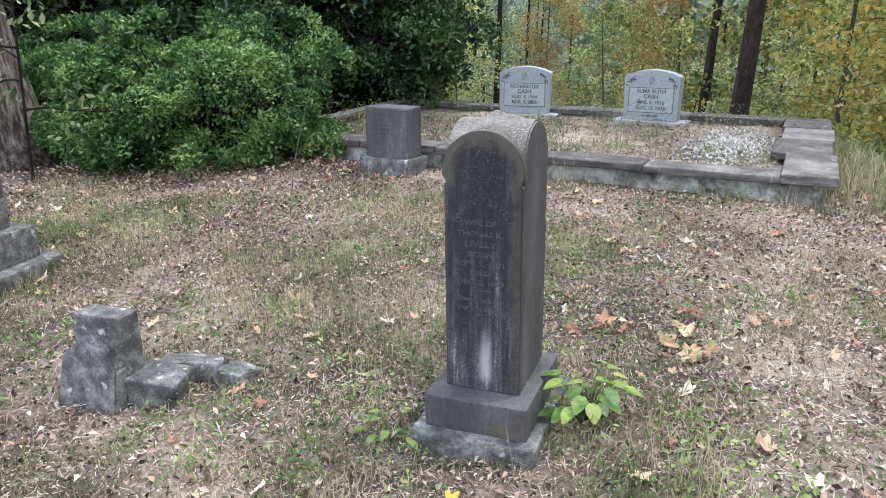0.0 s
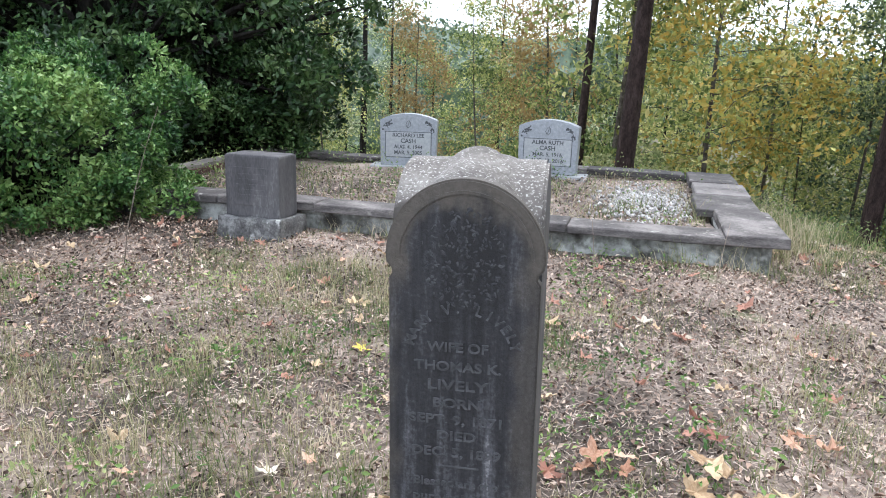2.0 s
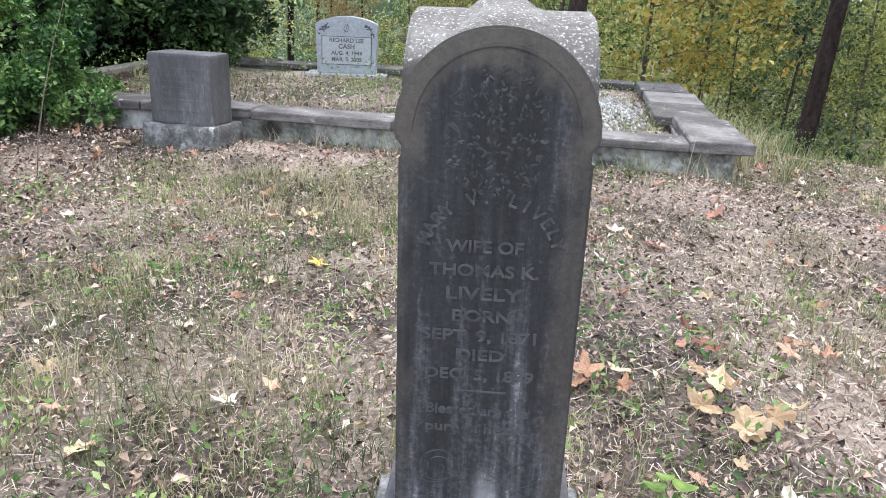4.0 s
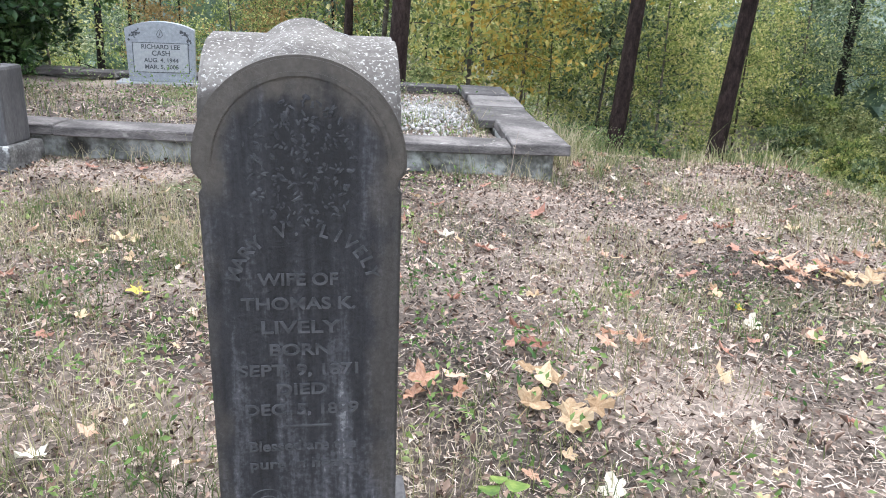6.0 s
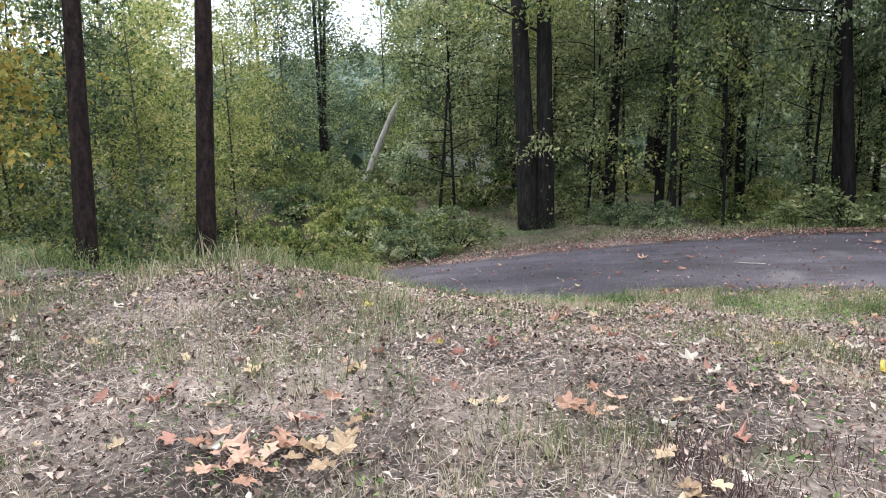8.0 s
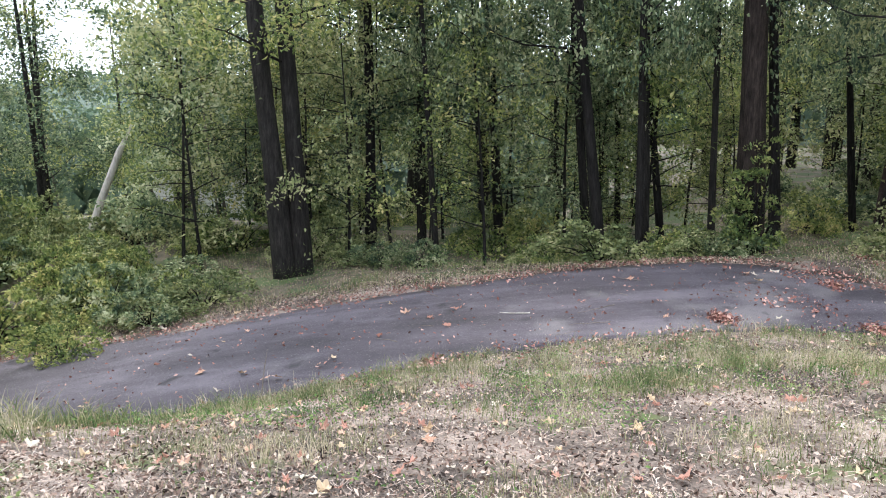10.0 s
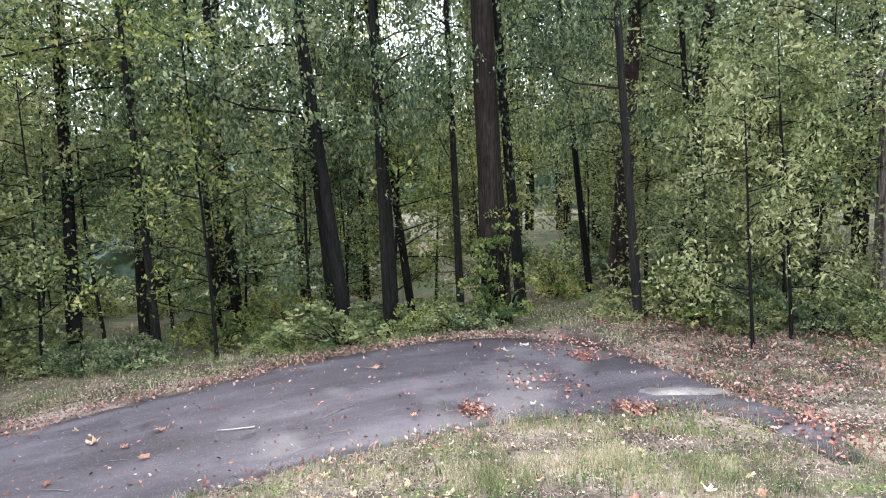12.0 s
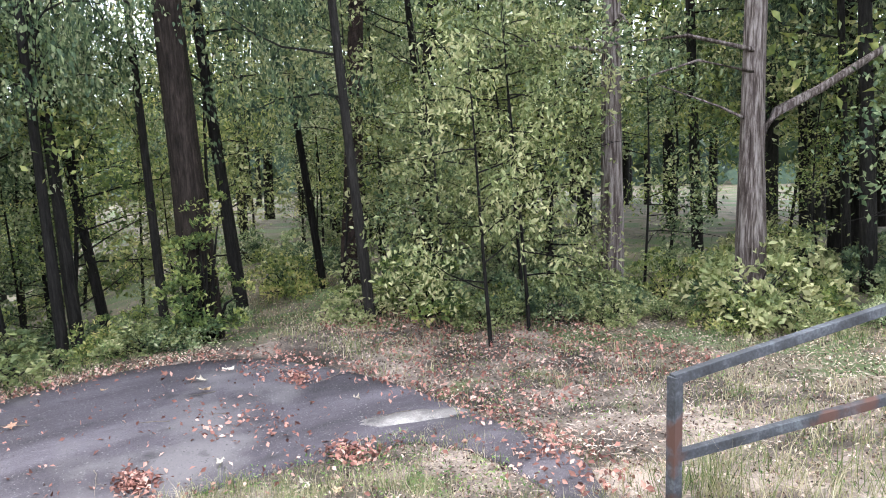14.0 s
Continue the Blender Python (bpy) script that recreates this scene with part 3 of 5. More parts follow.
def stained_face():
    """Marble blackened in the middle, brown along its edges and round head, with pale vertical runs lower down."""
    m = bpy.data.materials.new("black-stained marble face")
    m.use_nodes = True
    n, l = m.node_tree.nodes, m.node_tree.links
    b = n["Principled BSDF"]
    b.inputs["Roughness"].default_value = 0.65

    def put(sock, v):
        if isinstance(v, (int, float)):
            sock.default_value = v
        else:
            l.new(v, sock)

    def calc(op, a, c=0.0, d=0.0):
        q = n.new("ShaderNodeMath")
        q.operation = op
        for k, v in enumerate((a, c, d)):
            put(q.inputs[k], v)
        return q.outputs[0]

    def ease(v, lo, hi):
        q = n.new("ShaderNodeMapRange")
        q.interpolation_type = "SMOOTHSTEP"
        put(q.inputs["Value"], v)
        q.inputs["From Min"].default_value, q.inputs["From Max"].default_value = lo, hi
        return q.outputs["Result"]

    def grain(scale, stretch, detail=6.0):
        mp = n.new("ShaderNodeMapping")
        mp.inputs["Scale"].default_value = stretch
        l.new(co.outputs["Object"], mp.inputs["Vector"])
        q = n.new("ShaderNodeTexNoise")
        q.inputs["Scale"].default_value, q.inputs["Detail"].default_value, q.inputs["Roughness"].default_value = scale, detail, 0.65
        l.new(mp.outputs["Vector"], q.inputs["Vector"])
        return q.outputs["Fac"]

    def blend(f, a, c):
        q = n.new("ShaderNodeMix")
        q.data_type = "RGBA"
        put(q.inputs[0], f)
        for k, v in ((6, a), (7, c)):
            if isinstance(v, tuple):
                q.inputs[k].default_value = (*v, 1)
            else:
                l.new(v, q.inputs[k])
        return q.outputs[2]

    co = n.new("ShaderNodeTexCoord")
    sep = n.new("ShaderNodeSeparateXYZ")
    l.new(co.outputs["Object"], sep.inputs[0])
    x, z = sep.outputs["X"], sep.outputs["Z"]
    fine, runs, patch = grain(130, (1, 1, 1)), grain(22, (1.4, 1, 0.12)), grain(16, (1, 1, 0.6))
    grey = calc("ADD", calc("MULTIPLY", runs, 0.7), calc("ADD", calc("MULTIPLY", fine, 0.3), calc("MULTIPLY", calc("SUBTRACT", 0.6, z), 0.17)))
    r = n.new("ShaderNodeValToRGB")
    ramp_stops(r, ((0.38, (0.006, 0.0065, 0.009)), (0.5, (0.022, 0.023, 0.028)), (0.6, (0.075, 0.077, 0.087)), (0.7, (0.32, 0.325, 0.345))))
    l.new(grey, r.inputs["Fac"])
    wander = calc("MULTIPLY", calc("SUBTRACT", patch, 0.5), 0.9)
    edge = ease(calc("ADD", calc("DIVIDE", calc("ABSOLUTE", calc("ADD", x, 0.012)), 0.134), wander), 0.72, 1.0)
    dz = calc("SUBTRACT", z, 0.985)
    rad = calc("DIVIDE", calc("SQRT", calc("ADD", calc("MULTIPLY", x, x), calc("MULTIPLY", dz, dz))), 0.134)
    head = calc("MULTIPLY", ease(calc("ADD", rad, wander), 0.7, 1.02), ease(z, 0.93, 0.99))
    tan = blend(fine, (0.04, 0.035, 0.03), (0.125, 0.11, 0.093))
    col = blend(calc("MULTIPLY", calc("MAXIMUM", calc("MULTIPLY", edge, 0.5), head), 0.85), r.outputs["Color"], tan)
    # pale washed flare near the foot
    flare = calc("MULTIPLY", ease(calc("ADD", calc("DIVIDE", calc("ABSOLUTE", calc("SUBTRACT", x, 0.012)), 0.03), wander), 1.1, 0.2), calc("MULTIPLY", ease(z, 0.46, 0.33), ease(z, 0.22, 0.27)))
    col = blend(calc("MULTIPLY", flare, 0.7), col, (0.42, 0.42, 0.45))
    l.new(col, b.inputs["Base Color"])
    bp = n.new("ShaderNodeBump")
    bp.inputs["Strength"].default_value, bp.inputs["Distance"].default_value = 0.6, 0.004
    l.new(calc("ADD", patch, fine), bp.inputs["Height"])
    l.new(bp.outputs["Normal"], b.inputs["Normal"])
    return m


STONE_FACE = stained_face()
STONE_BLACK = material("black crusted marble", ((0.3, (0.012, 0.013, 0.016)), (0.5, (0.04, 0.042, 0.048)), (0.66, (0.065, 0.066, 0.072))), scale=45, fine=140, bump=0.8, bump_dist=0.003)
LETTER = material("worn raised lettering", ((0.3, (0.026, 0.027, 0.031)), (0.7, (0.092, 0.094, 0.102))), scale=22, bump=0.3)
LICHEN = material("pale lichen", ((0.3, (0.3, 0.3, 0.27)), (0.7, (0.5, 0.5, 0.46))), scale=40, bump=0.4)
main_headstone()


# ---- the walled family plot ----
PX, PY, PA = 2.46, 5.1, math.atan2(0.407, -0.914)
PLOT = Matrix.Translation((PX, PY, 0)) @ Matrix.Rotation(PA - math.pi, 4, "Z")  # local: -x runs along the front, +y to the back


def slab(bm, x0, x1, y0, y1, z0, z1, rng):
    box(bm, x1 - x0, y1 - y0, z1 - z0, pose((x0 + x1) / 2, (y0 + y1) / 2, (z0 + z1) / 2, rng.uniform(-0.5, 0.5), rng.uniform(-0.5, 0.5), rng.uniform(-0.6, 0.6)), 0.007, 1)
    bmesh.ops.subdivide_edges(bm, edges=bm.edges[:], cuts=2)
    roughen(bm, 0.007, 7, x0 * 3 + y0)


def plot_kerb():
    ob = thing("plot_kerb", "low lime-rendered kerb wall capped with uneven slate slabs", "kerb", PLOT, kind="structure")
    rng = random.Random(11)
    length, depth, ct = 5.2, 3.6, 0.288
    for name, x0, x1, y0, y1 in (("front_wall", -length, -0.07, 0.07, 0.3), ("side_wall", -0.36, -0.068, 0.302, 3.4), ("back_wall", -length, -0.362, 3.2, 3.42)):
        bm = bmesh.new()
        box(bm, x1 - x0, y1 - y0, 0.55, pose((x0 + x1) / 2, (y0 + y1) / 2, -0.03), 0.02)
        bmesh.ops.subdivide_edges(bm, edges=[e for e in bm.edges if e.calc_length() > 0.2], cuts=14, use_grid_fill=True)
        roughen(bm, 0.018, 5, y0)
        for f in bm.faces:
            f.smooth = True
        part(name, bm, RENDER, ob)
    # front slabs, the right ends wider
    x = -0.36
    for w in (0.98, 0.86, 0.95, 0.8, 1.05, 0.7):
        bm = bmesh.new()
        slab(bm, x - w + 0.006, x, 0.0 + rng.uniform(-0.015, 0.02), 0.3, ct - 0.062 - rng.uniform(0, 0.01), ct - rng.uniform(0, 0.015), rng)
        part("slab", bm, SLATE, ob)
        x -= w
    y = 0.0
    for d, w in ((0.95, 0.36), (0.85, 0.48), (0.72, 0.44), (0.82, 0.46)):
        bm = bmesh.new()
        slab(bm, -w + 0.004, rng.uniform(-0.02, 0.015), y + 0.003, y + d - 0.004, ct - 0.06, ct + rng.uniform(-0.004, 0.012), rng)
        part("slab", bm, SLATE, ob)
        y += d
    x = -0.47
    for w in (1.0, 0.9, 1.1, 0.85, 0.9):
        bm = bmesh.new()
        slab(bm, x - w + 0.006, x, 3.12, 3.44, ct - 0.065, ct - rng.uniform(0, 0.02), rng)
        part("slab", bm, SLATE, ob)
        x -= w
    bm = bmesh.new()
    box(bm, length - 0.37, 2.9, 0.3, pose(-(length + 0.37) / 2, 1.75, 0.045))
    bmesh.ops.subdivide_edges(bm, edges=[e for e in bm.edges if abs(e.calc_length()) > 1], cuts=24, use_grid_fill=True)
    for v in bm.verts:
        if v.co.z > 0.15:
            v.co.z += 0.03 * noise.noise(v.co * 2) + 0.02 * noise.noise(v.co * 6)
    part("fill_soil", bm, GROUND, ob, "earth and leaf litter filling the plot")
    return ob


plot_kerb()


def granite_headstone(x, y, lines, lower, turn):
    W, T, H = 0.63, 0.2, 0.6
    ob = thing("granite_headstone", "blue-grey granite headstone with a curved top and carved flowers", "gravestone", PLOT @ pose(x, y, 0.195, 0, 0, turn), group="granite headstones")
    bm = bmesh.new()
    box(bm, W + 0.2, T + 0.16, 0.1, pose(0, 0, -0.015), 0.01)
    part("base", bm, GRANITE_PALE, ob, "pale granite base slab")
    bm = bmesh.new()
    out = [(-W / 2 + 0.012, 0.034), (W / 2 - 0.012, 0.034), (W / 2, H - 0.07)]
    for i in range(13):
        f = i / 12
        xx = W / 2 - 0.035 - f * (W - 0.07)
        out.append((xx, H - 0.055 + 0.055 * math.sin(math.pi * f) ** 0.8))
    out.append((-W / 2, H - 0.07))
    prism(bm, out, T, -T / 2)
    bmesh.ops.bevel(bm, geom=[e for e in bm.edges if e.calc_face_angle(0) > 0.6], offset=0.006, segments=2, affect="EDGES")
    part("tablet", bm, GRANITE, ob)
    bm = bmesh.new()
    box(bm, W * 0.78, 0.006, 0.27, pose(0, -T / 2 - 0.0005, 0.265), 0.002)
    part("name_panel", bm, GRANITE_PALE, ob, "pale inscription panel")
    bm = bmesh.new()
    for sx, sz, px, pz in ((W * 0.8, 0.006, 0, 0.403), (W * 0.8, 0.006, 0, 0.127), (0.006, 0.28, -W * 0.4, 0.265), (0.006, 0.28, W * 0.4, 0.265)):
        box(bm, sx, 0.004, sz, pose(px, -T / 2 - 0.002, pz))
    part("panel_border", bm, CARVED, ob)
    for body, z, s in lines:
        text_mesh("inscription", body, s, CARVED, ob, pose(0, -T / 2 - 0.0045, z, 90), 0.0015)
    for body, z, s in lower:
        text_mesh("inscription", body, s, CARVED, ob, pose(0, -T / 2 - 0.0015, z, 90), 0.0015)
    rng = random.Random(4)
    for side in (-1, 1):
        bm = bmesh.new()
        for _ in range(26):
            a = rng.random()
            cx, cz = side * (0.2 + 0.075 * a + rng.uniform(-0.022, 0.022)), 0.505 - 0.1 * a ** 1.5 + rng.uniform(-0.022, 0.022)
            bmesh.ops.create_icosphere(bm, subdivisions=1, radius=1, matrix=Matrix.Translation((cx, -T / 2 - 0.001, cz)) @ Matrix.Rotation(rng.random() * 3, 4, "Y") @ Matrix.Diagonal((rng.uniform(0.008, 0.02), 0.004, 0.007, 1)))
        part("carved_flowers", bm, CARVED, ob, "dark carved flower spray")
    bm = bmesh.new()
    tube(bm, [(-0.018, -T / 2 - 0.001, 0.455), (-0.03, -T / 2 - 0.001, 0.48), (-0.012, -T / 2 - 0.001, 0.515), (0.004, -T / 2 - 0.001, 0.53), (0.02, -T / 2 - 0.001, 0.505), (0.024, -T / 2 - 0.001, 0.475), (0.004, -T / 2 - 0.001, 0.45), (-0.018, -T / 2 - 0.001, 0.455)], [0.003] * 8, 5)
    tube(bm, [(-0.01, -T / 2 - 0.001, 0.46), (0.0, -T / 2 - 0.001, 0.49), (0.008, -T / 2 - 0.001, 0.52)], [0.0025] * 3, 5)
    part("emblem", bm, CARVED, ob, "carved emblem outline")
    return ob


granite_headstone(-3.42, 2.98, (("RICHARD LEE", 0.365, 0.058), ("CASH", 0.305, 0.066), ("AUG. 4, 1944", 0.24, 0.056), ("MAR. 5, 2005", 0.177, 0.056)), (), 12)
granite_headstone(-1.87, 3.0, (("ALMA RUTH", 0.365, 0.06), ("CASH", 0.305, 0.066), ("MAR. 5, 1916", 0.24, 0.056), ("AUG. 13, 2016", 0.177, 0.056)), (("IN HEAVEN", 0.09, 0.036),), -2)

# white chippings on one grave inside the plot
rng_n = np.random.default_rng(21)
n = 1250
u = rng_n.normal(size=(n, 2)) * (0.2, 0.5)
pc = np.c_[-0.86 + u[:, 0], 1.55 + u[:, 1], np.full(n, 0.215) + rng_n.random(n) * 0.02]
pc = pc[(pc[:, 0] < -0.5) & (pc[:, 0] > -2.0) & (pc[:, 1] > 0.33) & (pc[:, 1] < 2.9)]
n = len(pc)
base = np.array([(1, 0, 0), (-1, 0, 0), (0, 1, 0), (0, -1, 0), (0, 0, 1), (0, 0, -1)], float)
sz = rng_n.uniform(0.008, 0.022, (n, 1, 1)) * rng_n.uniform(0.6, 1.2, (n, 1, 3))
ang = rng_n.random(n) * 6.28
rot = np.zeros((n, 3, 3))
rot[:, 0, 0], rot[:, 0, 1], rot[:, 1, 0], rot[:, 1, 1], rot[:, 2, 2] = np.cos(ang), -np.sin(ang), np.sin(ang), np.cos(ang), 1
pv = np.einsum("nij,nkj->nki", rot, base[None] * sz) + pc[:, None]
chips = new("marble_chippings", mesh_of("marble_chippings", pv, ((0, 2, 4), (2, 1, 4), (1, 3, 4), (3, 0, 4), (2, 0, 5), (1, 2, 5), (3, 1, 5), (0, 3, 5)), GRAVEL))
chips.matrix_world = PLOT
tagged(chips, "white marble chippings spread over a grave with dead leaves", "gravel", kind="stuff")


# ---- smaller stones ----
def small_headstone():
    ob = thing("block_headstone", "small grey weathered granite block headstone on a rough base", "gravestone", pose(-0.77, 6.3, 0.05, 0, 0, -26))
    bm = bmesh.new()
    box(bm, 0.5, 0.36, 0.24, pose(0, 0, 0.05), 0.02)
    bmesh.ops.subdivide_edges(bm, edges=bm.edges[:], cuts=3, use_grid_fill=True)
    roughen(bm, 0.016, 8)
    part("base", bm, STONE_GREY, ob, "rough-hewn granite base")
    bm = bmesh.new()
    box(bm, 0.42, 0.25, 0.43, pose(0, 0, 0.375), 0.018)
    for v in bm.verts:
        if v.co.z > 0.5:
            v.co.z += 0.02 - abs(v.co.x) * 0.07
    part("tablet", bm, STONE_DARK, ob)
    bm = bmesh.new()
    box(bm, 0.33, 0.006, 0.26, pose(0, -0.126, 0.38), 0.002)
    part("face_panel", bm, STONE_DARK, ob, "dark stained recessed face")
    for i in range(5):
        bm = bmesh.new()
        box(bm, 0.24 - 0.03 * (i % 2), 0.003, 0.014, pose(0, -0.1305, 0.46 - i * 0.036))
        part("inscription_line", bm, STONE_DARK, ob, "illegible worn lettering")


small_headstone()


def broken_stone():
    m = Matrix.LocRotScale((-1.6, 2.72, -0.16), Euler((0, 0, radians(-14))), (0.88, 0.88, 0.9))
    ob = thing("broken_headstone", "broken grey headstone leaning against a block in the grass", "gravestone", m)
    bm = bmesh.new()
    out = [(-0.17, -0.04), (0.17, -0.04), (0.165, 0.2), (0.1, 0.29), (-0.03, 0.33), (-0.15, 0.24)]
    prism(bm, out, 0.08, -0.14)
    bmesh.ops.bevel(bm, geom=bm.edges[:], offset=0.012, segments=2, affect="EDGES")
    roughen(bm, 0.008, 12)
    for v in bm.verts:
        v.co.y += v.co.z * 0.2
    part("front_fragment", bm, STONE_GREY, ob, "rounded front fragment")
    bm = bmesh.new()
    box(bm, 0.27, 0.13, 0.46, pose(0.03, 0.03, 0.2), 0.012)
    roughen(bm, 0.006, 10, 2)
    part("upright_block", bm, STONE_GREY, ob)
    bm = bmesh.new()
    box(bm, 0.36, 0.22, 0.22, pose(0.2, 0.06, 0.03, 0, 6, 8), 0.014)
    roughen(bm, 0.006, 10, 5)
    part("base_block", bm, STONE_GREY, ob)
    for x, y, z, a, b, r in ((0.3, 0.26, 0.07, 0.3, 0.17, 20), (0.53, 0.3, 0.03, 0.17, 0.18, -12)):
        fb = thing("stone_fragment", "flat broken grey stone slab lying in grass", "stone", m @ pose(x, y, z, -9, 5, r), group="stone fragments")
        bm = bmesh.new()
        box(bm, a, b, 0.1, None, 0.012)
        bmesh.ops.subdivide_edges(bm, edges=bm.edges[:], cuts=1)
        roughen(bm, 0.012, 9, a)
        part("slab", bm, STONE_GREY, fb)


broken_stone()


def left_stone():
    ob = thing("stepped_headstone", "grey granite headstone on a two-step base under the trees", "gravestone", pose(-2.9, 3.85, -0.12, 0, 0, -12))
    for name, sx, sy, z0, z1, bev in (("lower_base", 0.74, 0.5, -0.08, 0.17, 0.015), ("upper_base", 0.54, 0.36, 0.166, 0.36, 0.01), ("tablet", 0.36, 0.2, 0.356, 1.0, 0.015)):
        bm = bmesh.new()
        box(bm, sx, sy, z1 - z0, pose(0, 0, (z0 + z1) / 2), bev)
        roughen(bm, 0.004, 10)
        part(name, bm, STONE_GREY, ob)


left_stone()


# ---- brick wall behind the shrubs ----
def brick_wall():
    p0, p1 = Vector((-1.75, 8.1, -0.12)), Vector((-0.75, 10.9, 0.05))
    d = p1 - p0
    ob = thing("brick_wall", "low old red brick wall half hidden by evergreen shrubs", "wall", Matrix.Translation(p0) @ Matrix.Rotation(math.atan2(d.y, d.x), 4, "Z"), kind="structure")
    L = d.length
    bm = bmesh.new()
    box(bm, L, 0.2, 0.56, pose(L / 2, 0, 0.15))
    part("mortar_core", bm, MORTAR, ob)
    bm = bmesh.new()
    box(bm, 0.21, 0.22, 0.065, None, 0.006, 1)
    first = part("brick", bm, BRICK, ob)
    rng = random.Random(2)
    i = 0
    for row in range(6):
        z = -0.02 + row * 0.078
        x = 0.11 + (row % 2) * 0.11
        while x < L - 0.1:
            b = first if i == 0 else first.copy()
            if i:
                scene.collection.objects.link(b)
            b.matrix_local = pose(x, rng.uniform(-0.004, 0.004), z, 0, 0, rng.uniform(-0.6, 0.6))
            i += 1
            x += 0.222


brick_wall()


# ---- handrail ----
def handrail():
    ob = thing("handrail", "rusty grey-painted steel handrail with two bars on a post", "handrail", pose(7.95, -2.4, 0))
    zg = -0.62
    bm = bmesh.new()
    box(bm, 0.06, 0.06, 0.94, pose(0, 0, zg + 0.34), 0.004)
    part("post", bm, IRON, ob)
    for name, z0, up in (("top_rail", 0.178, 0.46), ("lower_rail", -0.25, 0.24)):
        bm = bmesh.new()
        ln = 2.6
        d = Vector((-0.25, -1.0, 0)).normalized()
        e = Vector((d.x * ln, d.y * ln, z0 + up))
        s = Vector((0, 0, z0))
        v = e - s
        m = Matrix.Translation((s + e) / 2) @ v.to_track_quat("X", "Z").to_matrix().to_4x4()
        box(bm, v.length + 0.03, 0.05, 0.055, m, 0.004)
        part(name, bm, IRON, ob)
    bm = bmesh.new()
    box(bm, 0.06, 0.06, 1.3, pose(-0.25 * 2.5, -2.5, zg + 0.55), 0.004)
    part("post", bm, IRON, ob)


handrail()


# ---- trees ----
def trunk_path(h, lean, rng, bend=0.25, steps=12):
    x = y = 0.0
    pts = []
    ax, ay = rng.uniform(-bend, bend), rng.uniform(-bend, bend)
    for i in range(steps + 1):
        f = i / steps
        pts.append(Vector((lean[0] * f * h + ax * math.sin(f * 3.1) * 0.6, lean[1] * f * h + ay * math.sin(f * 4.0) * 0.5, f * h - 0.15 * (i == 0))))
    return pts


def tree(name, label, h, r, lean, bark, leaf, rng, limb_from=0.35, limbs=16, reach=3.0, leaves=4500, leaf_size=0.12, crown_low=0.0, flare=1.5, rise=0.45, spread=0.55, width=0.5, droop=0.2, group="woodland trees", limb_r=0.2, deep=0.13):
    ob = thing(name, label, "tree", group=group)
    bm = bmesh.new()
    pts = trunk_path(h, lean, rng)
    radii = [r * (flare if i == 0 else 1.12 if i == 1 else 1.0) * (1 - 0.8 * (i / 12) ** 1.3) for i in range(13)]
    pts.insert(1, pts[0].lerp(pts[1], 0.3))
    radii.insert(1, r * (1.0 + (flare - 1) * 0.4))
    tube(bm, pts, radii, 12, 0.05, rng)
    cloud = []
    for i in range(limbs):
        f = limb_from + (0.97 - limb_from) * (i + rng.random()) / limbs
        k = min(int(f * 12), 11)
        a = pts[k + 1].lerp(pts[k + 2], f * 12 - k) if k + 2 < len(pts) else pts[-1]
        ang = rng.uniform(0, 6.283)
        ln = reach * (1.05 - 0.55 * f) * rng.uniform(0.6, 1.2)
        d = Vector((math.cos(ang), math.sin(ang), rise * rng.uniform(0.2, 1.4)))
        lp = [a]
        for s in range(1, 6):
            d.z += rng.uniform(-0.22, 0.12)
            d.x += rng.uniform(-0.25, 0.25)
            d.y += rng.uniform(-0.25, 0.25)
            lp.append(lp[-1] + d.normalized() * ln / 5)
        r0 = max(0.012, r * limb_r * (1 - 0.6 * f))
        tube(bm, lp, [r0 * (1 - s / 6.5) for s in range(6)], 5, 0, rng)
        cloud += [lp[2].lerp(lp[3], rng.random()), lp[3], lp[4], lp[5], lp[5]]
        for s in (2, 3, 4):
            e = lp[s] + Vector((rng.uniform(-1, 1), rng.uniform(-1, 1), rng.uniform(-0.4, 0.5))) * ln * 0.35
            tube(bm, [lp[s], lp[s].lerp(e, 0.5) + Vector((0, 0, 0.06)), e], [r0 * 0.4, r0 * 0.25, r0 * 0.1], 4, 0, rng)
            cloud += [e, e]
    part("trunk", bm, bark, ob)
    rg = np.random.default_rng(rng.randint(0, 99999))
    c = np.array([tuple(p) for p in cloud])
    pick = c[rg.integers(0, len(c), leaves // 34)]
    clump = pick + rg.normal(size=pick.shape) * (spread * 0.7, spread * 0.7, spread * 0.5)
    tilt = rg.normal(size=(len(clump), 2)) * 0.35
    off = rg.normal(size=(len(clump), 34, 3)) * (0.2, 0.2, deep) * (leaf_size / 0.12)
    off[:, :, 2] += (off[:, :, :2] * tilt[:, None]).sum(2) - 0.5 * (off[:, :, :2] ** 2).sum(2)
    cen = (clump[:, None] + off).reshape(-1, 3)
    cen = cen[cen[:, 2] > crown_low]
    crown = new("crown", leaf_mesh("crown", cen, leaf_size, leaf, rg, width, 0.7, droop + 0.3))
    crown.parent = ob
    return ob


